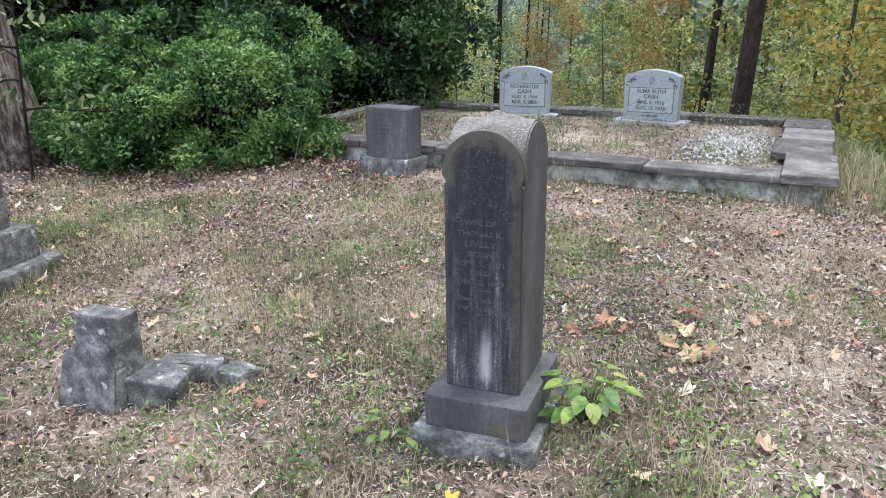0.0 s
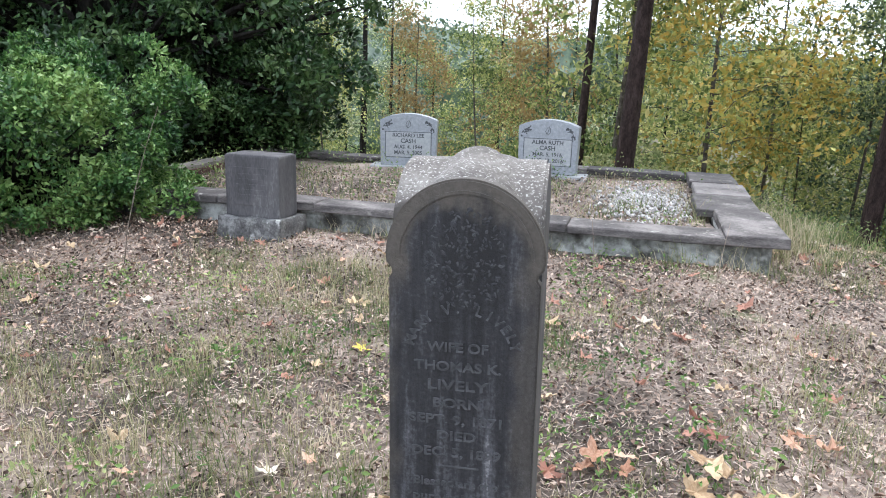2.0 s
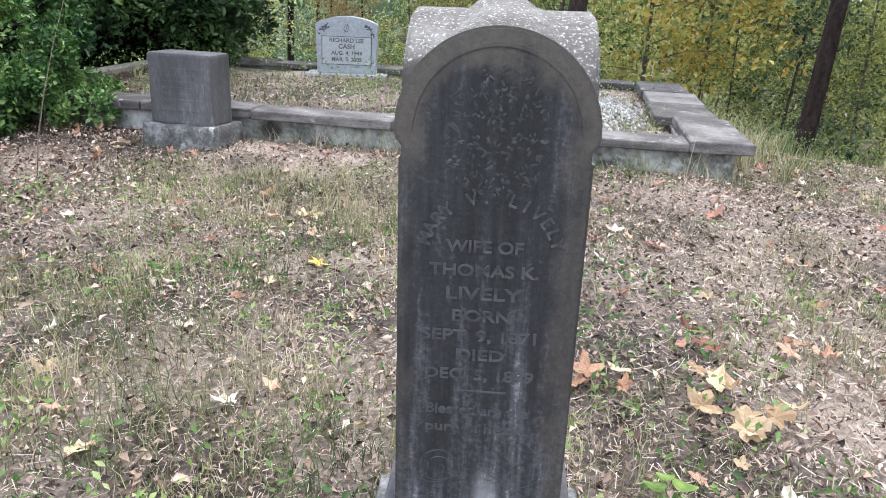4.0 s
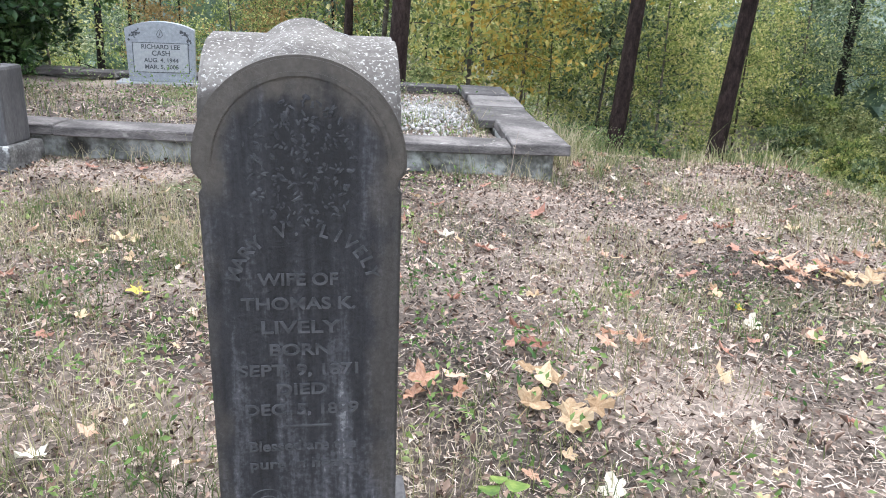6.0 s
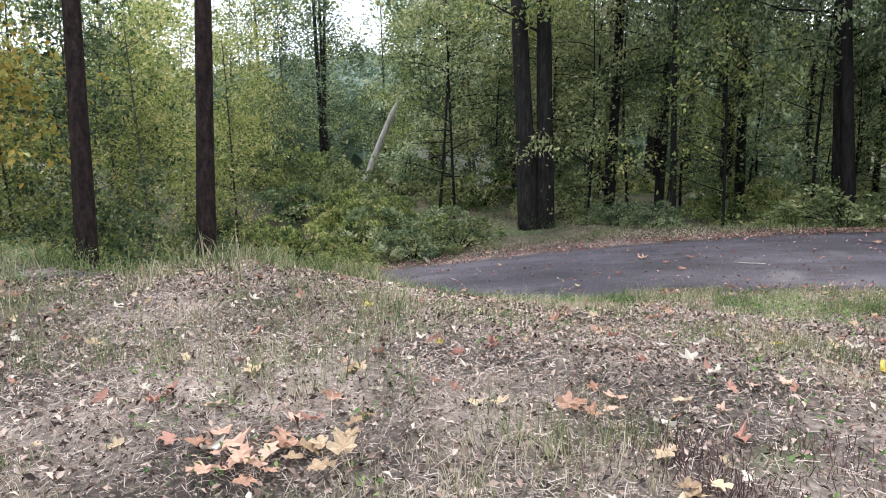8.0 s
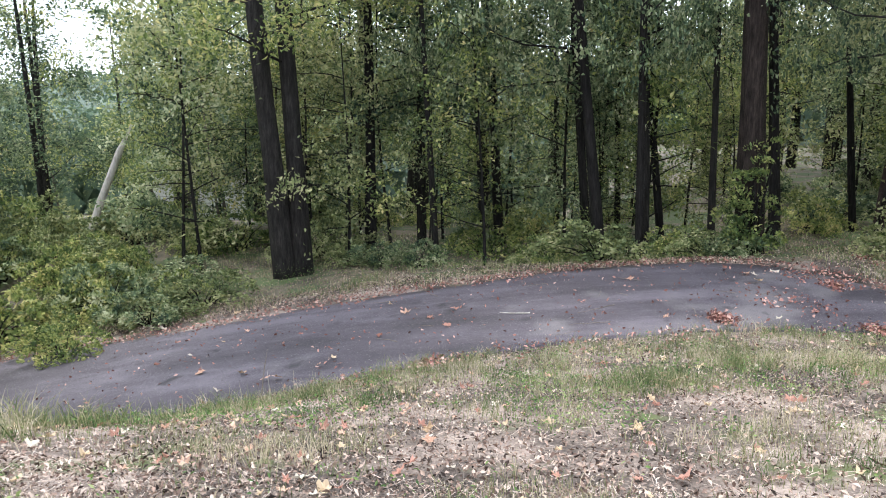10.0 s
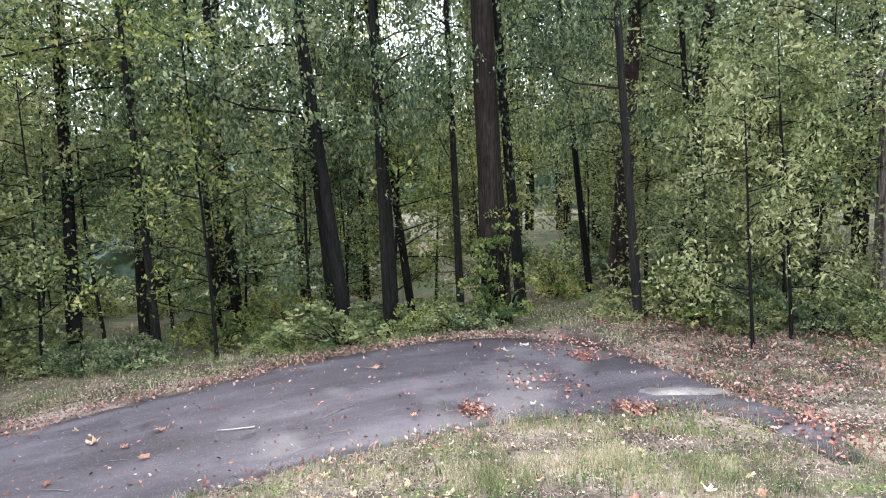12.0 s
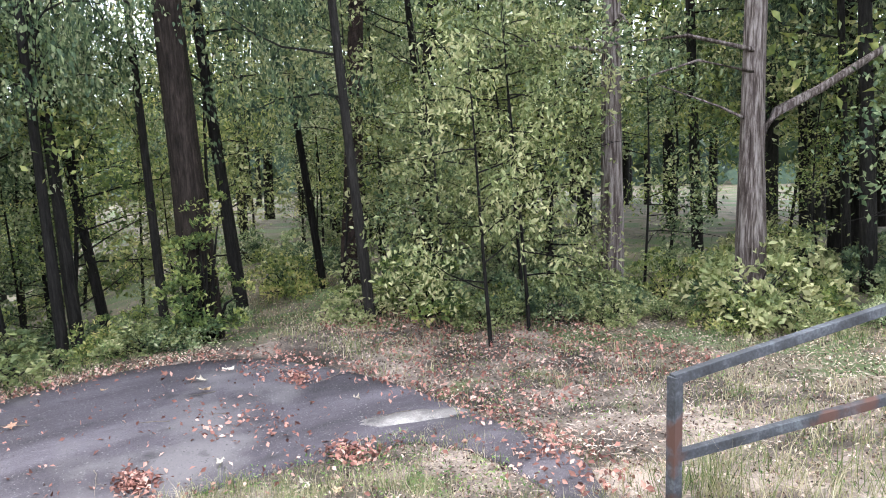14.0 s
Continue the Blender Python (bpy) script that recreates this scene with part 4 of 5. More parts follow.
def shrub(name, label, centre, radii, leaf, leaves, leaf_size, seed, sprigs=90, category="shrub", group="", up=0.6, size=0.2):
    """A leafy mass with an uneven surface of lumps, each about size across the middle."""
    rng, rg = random.Random(seed), np.random.default_rng(seed)
    ob = thing(name, label, category, Matrix.Translation(centre), group=group)
    bm = bmesh.new()
    tips = []
    rx, ry, rz = radii
    for i in range(sprigs):
        a, b = rng.uniform(0, 6.283), math.asin(rng.uniform(-0.1, 1))
        k = 0.78 + 0.5 * noise.noise((math.cos(a) * 2.1 + seed, math.sin(a) * 2.1, b * 2.4)) + rng.uniform(-0.06, 0.12)
        t = Vector((rx * math.cos(a) * math.cos(b) * k, ry * math.sin(a) * math.cos(b) * k, max(0.12, rz * (0.18 + 0.82 * math.sin(max(b, 0))) * k)))
        tips.append(t)
        root = Vector((t.x * 0.12, t.y * 0.12, 0))
        t = t * 0.86
        tube(bm, [root, root.lerp(t, 0.5) + Vector((0, 0, 0.1 * rz)), t], [0.018 * rz, 0.011 * rz, 0.004], 5, 0, rng)
    part("stem", bm, BARK_DARK, ob, "dark branching stem")
    # leaves stand on the outside of many rounded lumps of shoots
    tp = np.array([tuple(t) for t in tips])
    lump = rg.uniform(0.55, 1.25, len(tp)) * size
    n = int(leaves * 0.86)
    k = rg.integers(0, len(tp), n)
    out = tp / (np.linalg.norm(tp, axis=1)[:, None] + 1e-9)
    d = rand_dirs(rg, n) + out[k] * 0.75 + (0, 0, 0.35)
    d /= np.linalg.norm(d, axis=1)[:, None]
    cen = tp[k] * 0.93 + d * (lump[k] * rg.uniform(0.55, 1.08, n) ** 0.6)[:, None]
    m = leaves - n
    k2 = rg.integers(0, len(tp), m)
    inner = tp[k2] * rg.uniform(0.35, 0.85, (m, 1)) + rg.normal(size=(m, 3)) * size * 0.5
    cen, d = np.concatenate([cen, inner]), np.concatenate([d, rand_dirs(rg, m)])
    cen[:, 2] = np.abs(cen[:, 2] - 0.03) + 0.03
    foliage = new("foliage", leaf_mesh("foliage", cen, leaf_size, leaf, rg, 0.5, up, -0.2, d))
    foliage.parent = ob
    return ob


def at_ground(x, y, dz=0.0, rz=0.0, s=1.0):
    return Matrix.LocRotScale((x, y, float(ground_z(x, y)) + dz), Euler((0, 0, rz)), (s, s, s))


def copy_scaled(ob, m, s):
    c = copy_thing(ob, m)
    c.scale = (s, s, s)
    return c


R = random.Random(77)
# pines on the edge of the hilltop
for x, y, r, lean, h, lf in ((7.0, 10.0, 0.118, (0.05, 0.03), 15, 0.3), (8.08, 9.1, 0.128, (0.075, 0.0), 15, 0.33), (3.8, 11.0, 0.118, (0.035, 0.02), 15, 0.2), (4.5, 15.1, 0.09, (0.02, 0.0), 13, 0.4)):
    t = tree("pine_tree", "tall pine with reddish plated bark and sparse high branches", h, r, lean, BARK_PINE, NEEDLE, R, lf, 18, 3.0, 6500, 0.17, 0, 1.35, -0.22, 0.3, 0.1, 0.6, "pine trees", limb_r=0.16)
    t.matrix_world = at_ground(x, y)

t = tree("big_old_tree", "massive old tree trunk with flaring roots beside the shrubs", 12, 0.35, (-0.06, 0.02), BARK_CEDAR, LEAF_GREEN, R, 0.45, 10, 4, 3000, 0.1, 0, 2.0)
t.matrix_world = at_ground(-4.75, 6.95)

# woodland by the lane
kinds = []
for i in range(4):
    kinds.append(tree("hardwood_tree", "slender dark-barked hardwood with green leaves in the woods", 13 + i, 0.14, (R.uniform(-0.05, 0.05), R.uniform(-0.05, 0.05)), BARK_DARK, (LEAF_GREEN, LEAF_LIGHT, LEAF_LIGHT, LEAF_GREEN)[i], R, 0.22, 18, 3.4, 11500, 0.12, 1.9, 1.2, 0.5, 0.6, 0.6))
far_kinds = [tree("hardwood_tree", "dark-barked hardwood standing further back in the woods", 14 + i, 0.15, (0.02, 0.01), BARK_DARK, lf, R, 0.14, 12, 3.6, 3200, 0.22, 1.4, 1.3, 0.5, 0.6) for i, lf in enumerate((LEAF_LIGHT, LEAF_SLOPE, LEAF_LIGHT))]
placed_far = []


def far_tree(x, y, s, sz):
    m = Matrix.LocRotScale((x, y, float(ground_z(x, y))), Euler((0, 0, R.uniform(0, 6.28))), None)
    k = len(placed_far)
    if y - 1.8 > 0.55 * (x - 1.2):
        s, sz = s * 0.6, sz * 0.58
    o = far_kinds[k] if k < 3 else copy_thing(far_kinds[k % 3], m)
    o.matrix_world = m
    o.scale = (s, s, sz)
    placed_far.append(o)


spots = ((19.1, 6.1, 0.35), (20.6, 5.1, 0.3), (20.7, 3.5, 0.18), (20.9, 3.1, 0.3), (17.3, 0.8, 0.3), (18.9, 0.95, 0.26), (18.0, -0.16, 0.25), (21, 0.1, 0.17), (19, -0.7, 0.22), (17.5, -1.4, 0.17), (17.7, -2.7, 0.27),
         (18.5, -4.5, 0.13), (14.7, -3.75, 0.19), (17.5, -6.5, 0.18), (15.4, -11.5, 0.28), (13.2, -11.7, 0.2), (12.4, -11.7, 0.17), (11.7, -11.1, 0.3), (16.6, -8.6, 0.2), (18.4, 4.4, 0.16), (22.5, 1.6, 0.22), (16.9, 0.1, 0.2))
used = set()
for i, (x, y, dia) in enumerate(spots):
    k = i % 4
    s = min(max(dia / 0.36, 0.5), 0.95)
    m = Matrix.Translation((x, y, float(ground_z(x, y)))) @ Matrix.Rotation(radians(R.uniform(-6, -1)), 4, "X") @ Matrix.Rotation(R.uniform(0, 6.28), 4, "Z")
    if k not in used:
        used.add(k)
        kinds[k].matrix_world = m
        kinds[k].scale = (s, s, 1.0)
    else:
        c = copy_thing(kinds[k], m)
        c.scale = (s, s, R.uniform(0.85, 1.1))
for i in range(62):
    far_tree(R.uniform(24, 46), R.uniform(-26, 22), R.uniform(0.8, 1.3), R.uniform(0.95, 1.35))
for i in range(36):
    far_tree(R.uniform(4, 26), R.uniform(-27, -13), R.uniform(0.8, 1.3), R.uniform(0.95, 1.25))
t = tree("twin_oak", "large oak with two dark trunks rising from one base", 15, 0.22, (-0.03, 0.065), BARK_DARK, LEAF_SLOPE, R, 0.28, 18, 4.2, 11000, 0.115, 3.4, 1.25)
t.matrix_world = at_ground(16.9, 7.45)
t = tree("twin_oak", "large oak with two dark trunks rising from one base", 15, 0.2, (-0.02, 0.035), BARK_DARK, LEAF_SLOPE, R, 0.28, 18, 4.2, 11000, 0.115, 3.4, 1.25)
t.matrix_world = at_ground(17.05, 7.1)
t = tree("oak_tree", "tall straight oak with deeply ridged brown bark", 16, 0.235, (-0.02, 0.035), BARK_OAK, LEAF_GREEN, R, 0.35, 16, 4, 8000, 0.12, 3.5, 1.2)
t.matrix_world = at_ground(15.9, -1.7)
shrub("vine_clump", "climbing vines and leaves around the foot of a tall oak", (15.65, -1.65, float(ground_z(15.65, -1.65))), (0.55, 0.6, 2.1), LEAF_SLOPE, 2600, 0.085, 44, 40, "vine", size=0.2)
t = tree("leaning_tree", "reddish leaning trunk at the edge of a clearing", 12, 0.19, (0.1, -0.1), BARK_PINE, LEAF_GREEN, R, 0.45, 12, 3, 4000, 0.12, 3, 1.3)
t.matrix_world = at_ground(17.4, -4.6)
t = tree("leaning_tree", "grey leaning trunk among light green saplings", 12, 0.15, (0.03, -0.13), BARK_DARK, LEAF_GREEN, R, 0.35, 14, 3, 5000, 0.12, 3, 1.3)
t.matrix_world = at_ground(16.9, -5.8)
t = tree("cedar_tree", "old cedar with pale shredded bark", 12, 0.185, (0.01, 0.0), BARK_CEDAR, LEAF_LIGHT, R, 0.3, 12, 2.6, 3500, 0.1, 2.5, 1.3)
t.matrix_world = at_ground(14.0, -7.75)
t = tree("cedar_tree", "old cedar with pale shredded bark", 13, 0.19, (0.0, -0.05), BARK_CEDAR, LEAF_GREEN, R, 0.45, 12, 3.0, 4000, 0.11, 4, 1.4)
t.matrix_world = at_ground(12.0, -8.55)
fork_tree = t

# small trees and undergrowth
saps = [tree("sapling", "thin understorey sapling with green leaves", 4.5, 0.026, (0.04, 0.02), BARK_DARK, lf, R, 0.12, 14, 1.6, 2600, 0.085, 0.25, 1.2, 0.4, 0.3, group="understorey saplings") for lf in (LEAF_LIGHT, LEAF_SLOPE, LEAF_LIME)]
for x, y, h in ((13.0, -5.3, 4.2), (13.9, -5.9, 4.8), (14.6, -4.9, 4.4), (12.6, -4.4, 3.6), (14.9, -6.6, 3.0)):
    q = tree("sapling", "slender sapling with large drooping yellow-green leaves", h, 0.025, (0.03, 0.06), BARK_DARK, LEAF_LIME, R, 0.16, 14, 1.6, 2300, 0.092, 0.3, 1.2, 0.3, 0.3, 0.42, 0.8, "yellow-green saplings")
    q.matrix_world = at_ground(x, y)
q = tree("sapling", "thin sapling with pale green leaves in front of the shrub", 3.0, 0.014, (0.05, 0.0), BARK_DARK, LEAF_LIGHT, R, 0.2, 14, 0.9, 800, 0.085, 0.2, 1.2, 0.4, 0.3)
q.matrix_world = at_ground(-3.95, 6.1)
bushes = [shrub("undergrowth_bush", "leafy green undergrowth at the edge of the woods", (0, 0, 0), (0.85, 0.85, 0.95), lf, 1700, 0.1, 30 + i, 22, group="undergrowth bushes", size=0.27) for i, lf in enumerate((LEAF_LIGHT, LEAF_LIME, LEAF_SLOPE))]
spots = [(15.6, -5.2), (15.0, -6.1), (14.5, -6.8), (13.6, -6.4), (15.9, -6.6), (13.2, -7.7), (12.8, -6.9), (15.3, -7.6), (16.4, -4.0), (11.8, -7.6), (14.2, -8.7), (17.3, 3.2), (19.6, 6.9), (17.8, 9.8), (20.5, 8.0), (20.0, -2.0), (21.5, -5.5)]
spots += [(R.uniform(17.5, 27), R.uniform(-13, 12)) for _ in range(58)] + [(R.uniform(6, 16), R.uniform(-16, -10)) for _ in range(12)]


def before_cedar(x, y):
    """Standing in the clear strip that runs from the lane to the cedars."""
    for ex, ey in ((14.0, -7.75), (12.0, -8.55)):
        dx, dy = ex - 5.2, ey - 0.6
        ln = math.hypot(dx, dy)
        along, off = ((x - 5.2) * dx + (y - 0.6) * dy) / ln, ((x - 5.2) * dy - (y - 0.6) * dx) / ln
        if 0 < along < ln and abs(off) < 0.95:
            return True
    return False


spots = [s for s in spots if not before_cedar(*s)]
for i, (x, y) in enumerate(spots):
    k = i % 3
    m = Matrix.LocRotScale((x, y, float(ground_z(x, y))), Euler((0, 0, R.uniform(0, 6.28))), None)
    c = saps[k] if i < 3 else copy_thing(saps[k], m)
    c.matrix_world = m
    s = R.uniform(0.75, 1.6)
    c.scale = (s, s, s)
spots = [(15.4, -1.3), (15.8, -0.9), (14.6, -4.6), (13.9, -5.3), (15.2, -3.9), (15.6, -5.0), (14.9, -6.3), (13.6, -7.2), (16.0, 9.4), (15.7, 10.8), (17.4, 2.2), (16.8, -0.6), (17.2, 4.6), (11.6, -8.0), (18.6, -3.8), (19.5, -4.5)]
spots += [(13.4, -4.9), (13.9, -5.7), (13.2, -5.9), (12.7, -6.3), (14.4, -6.6), (13.0, -7.0), (12.3, -7.2), (11.5, -7.4), (12.0, -7.9), (10.8, -7.9), (11.2, -8.9), (10.2, -8.8), (9.4, -9.4), (13.4, -8.4), (14.8, -7.6), (10.4, -10.2), (8.4, -9.9), (12.4, -9.6), (15.6, 1.0), (16.2, 1.9), (17.6, 5.6), (18.3, 6.4)]
spots += [(13.5, 10.6), (15, 10.2), (16, 12.4), (17.3, 11.2), (14.4, 9.2), (18.2, 12.3), (12.8, 9.8), (16.8, 9.8), (15.4, 11.4), (18.6, 10.4)]
spots += [(R.uniform(16.5, 30), R.uniform(-14, 16)) for _ in range(56)] + [(R.uniform(5, 15), R.uniform(-14, -9)) for _ in range(16)]
for i, (x, y) in enumerate(spots):
    k = i % 3
    m = Matrix.LocRotScale((x, y, float(ground_z(x, y))), Euler((0, 0, R.uniform(0, 6.28))), None)
    c = bushes[k] if i < 3 else copy_thing(bushes[k], m)
    c.matrix_world = m
    s = R.uniform(0.42, 0.75) if 16 <= i < 34 else R.uniform(0.6, 1.25)
    c.scale = (s, s, s * R.uniform(0.7, 1.1))

# the wooded slope north of the plot
slope = [tree("slope_tree", lb, 9, 0.055, (R.uniform(-0.06, 0.06), 0.03), BARK_YOUNG, lf, R, 0.1, 22, 2.9, 6400, 0.15, 0.3, 1.3, 0.4, 0.6, group="slope trees") for lb, lf in (
    ("young tree with turning orange leaves on the slope", LEAF_ORANGE), ("young tree with yellowing green leaves on the slope", LEAF_SLOPE), ("young tree with green leaves on the slope", LEAF_GREEN), ("young tree with russet leaves on the slope", LEAF_RUST))]
def in_gap(x, y):
    """The open line of sight towards the dead trunk."""
    dx, dy = 19.2 - 1.2, 13.2 - 1.8
    ln = math.hypot(dx, dy)
    along, off = ((x - 1.2) * dx + (y - 1.8) * dy) / ln, ((x - 1.2) * dy - (y - 1.8) * dx) / ln
    return 8 < along < 21.5 and abs(off) < 1.7


plan = [(7.0, 14.6, 0), (9.0, 16.0, 1), (5.6, 16.2, 1), (9.6, 14.0, 2), (6.6, 17.5, 1), (10.5, 17.5, 1), (12.0, 15.0, 1), (8.8, 19, 1), (13.5, 18.5, 2), (2.0, 21, 3), (0.5, 24, 1), (4.5, 22, 1), (-1.5, 21, 1), (11.0, 13.2, 1), (14.8, 14.5, 1), (16.0, 17.5, 1), (18.5, 18, 1),
        (20.5, 17, 2), (22, 11, 2), (22, 20, 1), (15, 22, 1), (9, 25, 2), (6, 29, 1), (-4, 28, 2), (20, 25, 1), (27, 16, 1), (30, 22, 2), (12.5, 28, 1), (-8, 24, 2), (-6.5, 17, 2), (25, 28, 1), (2, 34, 1), (16, 34, 2), (3.0, 17.5, 1), (5.2, 19.5, 3), (10.0, 15.8, 1), (12.6, 21, 1),
        (-0.5, 19.5, 1), (18, 21, 1), (23.5, 13, 1), (25.5, 14.5, 1), (13.2, 16, 1), (20.5, 10.5, 1)]
plan += [(R.uniform(-14, 34), R.uniform(30, 60), 1) for _ in range(34)]
plan = [p for p in plan if not in_gap(p[0], p[1])]
first = set()
for x, y, k in plan:
    if y > 23:
        far_tree(x, y, R.uniform(1.0, 1.3), R.uniform(1.0, 1.3))
        continue
    m = Matrix.LocRotScale((x, y, float(ground_z(x, y))), Euler((0, 0, R.uniform(0, 6.28))), None)
    c = slope[k] if k not in first else copy_thing(slope[k], m)
    first.add(k)
    c.matrix_world = m
    s = R.uniform(0.42, 0.58) if x < 4.6 else R.uniform(0.62, 0.85) if x > 9 or y > 18 else R.uniform(0.9, 1.25)
    c.scale = (s, s, s)
for i in range(40):
    x = R.uniform(3.5, 22)
    y = R.uniform(12.5, 22)
    if in_gap(x, y):
        continue
    c = copy_thing(bushes[i % 3], Matrix.LocRotScale((x, y, float(ground_z(x, y))), Euler((0, 0, R.uniform(0, 6.28))), None))
    s = R.uniform(0.8, 1.6)
    c.scale = (s, s, s)

for i in range(34):
    f = R.uniform(9.5, 24)
    o = R.uniform(-2.2, 2.2)
    x, y = 1.2 + 0.845 * f + 0.535 * o, 1.8 + 0.535 * f - 0.845 * o
    if x < 14.6 and y < 11.5:
        continue
    q = copy_thing(bushes[1 + i % 2], Matrix.LocRotScale((x, y, float(ground_z(x, y))), Euler((0, 0, R.uniform(0, 6.28))), None))
    s = R.uniform(0.7, 1.1)
    q.scale = (s, s, s * R.uniform(0.7, 1.25))
bm = bmesh.new()
tube(bm, [(19.05, 13.75, -3.4), (19.1, 13.6, -2.2), (19.35, 13.2, -0.9), (19.6, 12.7, 0.4), (19.75, 12.4, 1.05)], [0.12, 0.11, 0.1, 0.08, 0.03], 8, 0.15, R)
tagged(part("dead_trunk", bm, DEADWOOD), "bleached dead tree trunk leaning among green leaves", "tree trunk")

# evergreen shrubs beside the plot
shrub("evergreen_shrub", "dense rounded evergreen shrub with small glossy leaves", (-2.85, 7.2, -0.05), (1.62, 1.25, 1.5), LEAF_NEAR, 86000, 0.05, 5, 260, size=0.2)
shrub("evergreen_shrub", "low spreading evergreen shrub with small glossy leaves", (-4.5, 8.2, -0.05), (1.4, 1.1, 1.4), LEAF_NEAR, 26000, 0.062, 6, 120, size=0.22)
shrub("evergreen_tree", "tall dark evergreen tree with dense foliage to the ground", (-2.9, 11.0, 0), (3.2, 2.4, 6.5), LEAF_DEEP, 56000, 0.1, 7, 330, "tree", size=0.42)
shrub("evergreen_tree", "tall dark evergreen tree with dense foliage to the ground", (-6.8, 10.5, 0), (2.8, 2.5, 6.5), LEAF_DEEP, 32000, 0.11, 8, 200, "tree", size=0.46)

shrub("evergreen_shrub", "dark evergreen shrub spreading below a taller evergreen tree", (-1.6, 10.4, 0), (1.3, 1.0, 2.3), LEAF_DEEP, 22000, 0.085, 9, 130, size=0.32)

# the forked limb of the second cedar
for pts, r in (([(0.0, -0.1, 2.5), (-0.12, -0.3, 2.85), (-0.45, -0.8, 3.15), (-1.0, -1.6, 3.75), (-1.6, -2.5, 4.6), (-2.1, -3.4, 5.7)], 0.09), ([(0.0, 0.05, 3.7), (0.6, 0.7, 3.95), (1.3, 1.4, 3.9), (2.1, 2.1, 4.15)], 0.035),
               ([(0.0, 0.05, 3.4), (0.5, 0.6, 3.6), (1.2, 1.2, 3.35), (1.7, 1.7, 3.3)], 0.025), ([(0.0, 0.0, 2.7), (0.3, 0.4, 2.95), (0.9, 1.0, 3.3)], 0.025)):
    bm = bmesh.new()
    tube(bm, pts, [r * (1 - 0.75 * k / (len(pts) - 1)) for k in range(len(pts))], 9, 0.06, R)
    part("limb", bm, BARK_CEDAR, fork_tree)

# a white shed far down among the trees
shed = thing("shed", "small white-painted shed glimpsed through the trees", "shed", pose(33.5, 17.5, float(ground_z(33.5, 17.5)), 0, 0, -60))
bm = bmesh.new()
box(bm, 4.0, 2.6, 2.3, pose(0, 0, 1.0), 0.02)
part("wall", bm, WHITE_PAINT, shed)
bm = bmesh.new()
prism(bm, [(-2.2, 2.15), (2.2, 2.15), (0, 3.0)], 3.0, -1.5)
part("roof", bm, SLATE, shed)
bm = bmesh.new()
box(bm, 0.85, 0.05, 1.9, pose(-0.6, -1.31, 0.9), 0.01)
part("door", bm, SLATE, shed)

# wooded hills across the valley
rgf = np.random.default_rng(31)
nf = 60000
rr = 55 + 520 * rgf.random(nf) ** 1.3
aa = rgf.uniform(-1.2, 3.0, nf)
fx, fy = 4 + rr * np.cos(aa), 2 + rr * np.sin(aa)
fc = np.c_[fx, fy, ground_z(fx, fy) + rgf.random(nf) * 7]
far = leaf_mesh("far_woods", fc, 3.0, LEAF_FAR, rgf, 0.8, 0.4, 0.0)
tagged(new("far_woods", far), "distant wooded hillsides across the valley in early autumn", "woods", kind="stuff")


# ---- ground cover ----
def on_lane(x, y):
    """Whether a place lies on the paving, roughly."""
    far = np.interp(y, (-3, -2.4, -1.2, 0, 1.2, 3.2, 5, 7.2, 10), (11.0, 12.9, 14.3, 14.45, 14.3, 13.85, 13.6, 13.4, 13.3))
    return (x > near_x(y) - 0.05) & (x < far) & (y > -2.85) & ~((x < 10.6) & (y < -2.2))


def inside_plot(x, y):
    c, s = 0.914, -0.407
    lx, ly = (x - PX) * c + (y - PY) * s, -(x - PX) * s + (y - PY) * c
    return (lx < 0.03) & (lx > -5.2) & (ly > -0.03) & (ly < 3.5), (lx < -0.45) & (lx > -5.1) & (ly > 0.33) & (ly < 3.1)


def patchy(x, y, scale, seed):
    return np.array([noise.noise((a * scale + seed, b * scale, seed)) for a, b in zip(x, y)])


def scatter(rg, n, x0, x1, y0, y1, keep=None, scale=0.0, bias=0.0, seed=0.0, plot=False):
    x, y = rg.uniform(x0, x1, n), rg.uniform(y0, y1, n)
    out, inn = inside_plot(x, y)
    ok = ~on_lane(x, y) & (inn if plot else ~out)
    x, y = x[ok], y[ok]
    if scale:
        ok = patchy(x, y, scale, seed) + rg.normal(size=len(x)) * 0.12 > bias
        x, y = x[ok], y[ok]
    z = np.full(len(x), 0.2) if plot else ground_z(x, y)
    return np.c_[x, y, z]


def blades(rg, p, height, wide):
    n = len(p)
    swell = np.sin(p[:, :1] * 2.9 + 1.3 * np.sin(p[:, 1:2] * 2.1)) * np.sin(p[:, 1:2] * 3.3 + 1.1 * np.sin(p[:, :1] * 1.7))
    h = height * rg.uniform(0.4, 1.25, (n, 1)) * (1.05 + 0.55 * swell)
    a = rg.random(n) * 6.283
    lean = rg.normal(size=(n, 2)) * 0.45
    side = np.c_[np.cos(a), np.sin(a), np.zeros(n)] * wide
    mid = p + np.c_[lean * h * 0.4, h * 0.6]
    tip = p + np.c_[lean * h * 1.15, h * (1 - 0.25 * (lean ** 2).sum(1, keepdims=True).clip(0, 2))]
    q = p - (0, 0, 0.02)
    return np.stack([q - side, q + side, mid + side * 0.7, mid - side * 0.7, tip], 1)


def tufts(rg, p, per, spread):
    return np.repeat(p, per, 0) + np.c_[rg.normal(size=(len(p) * per, 2)) * spread, np.zeros(len(p) * per)]


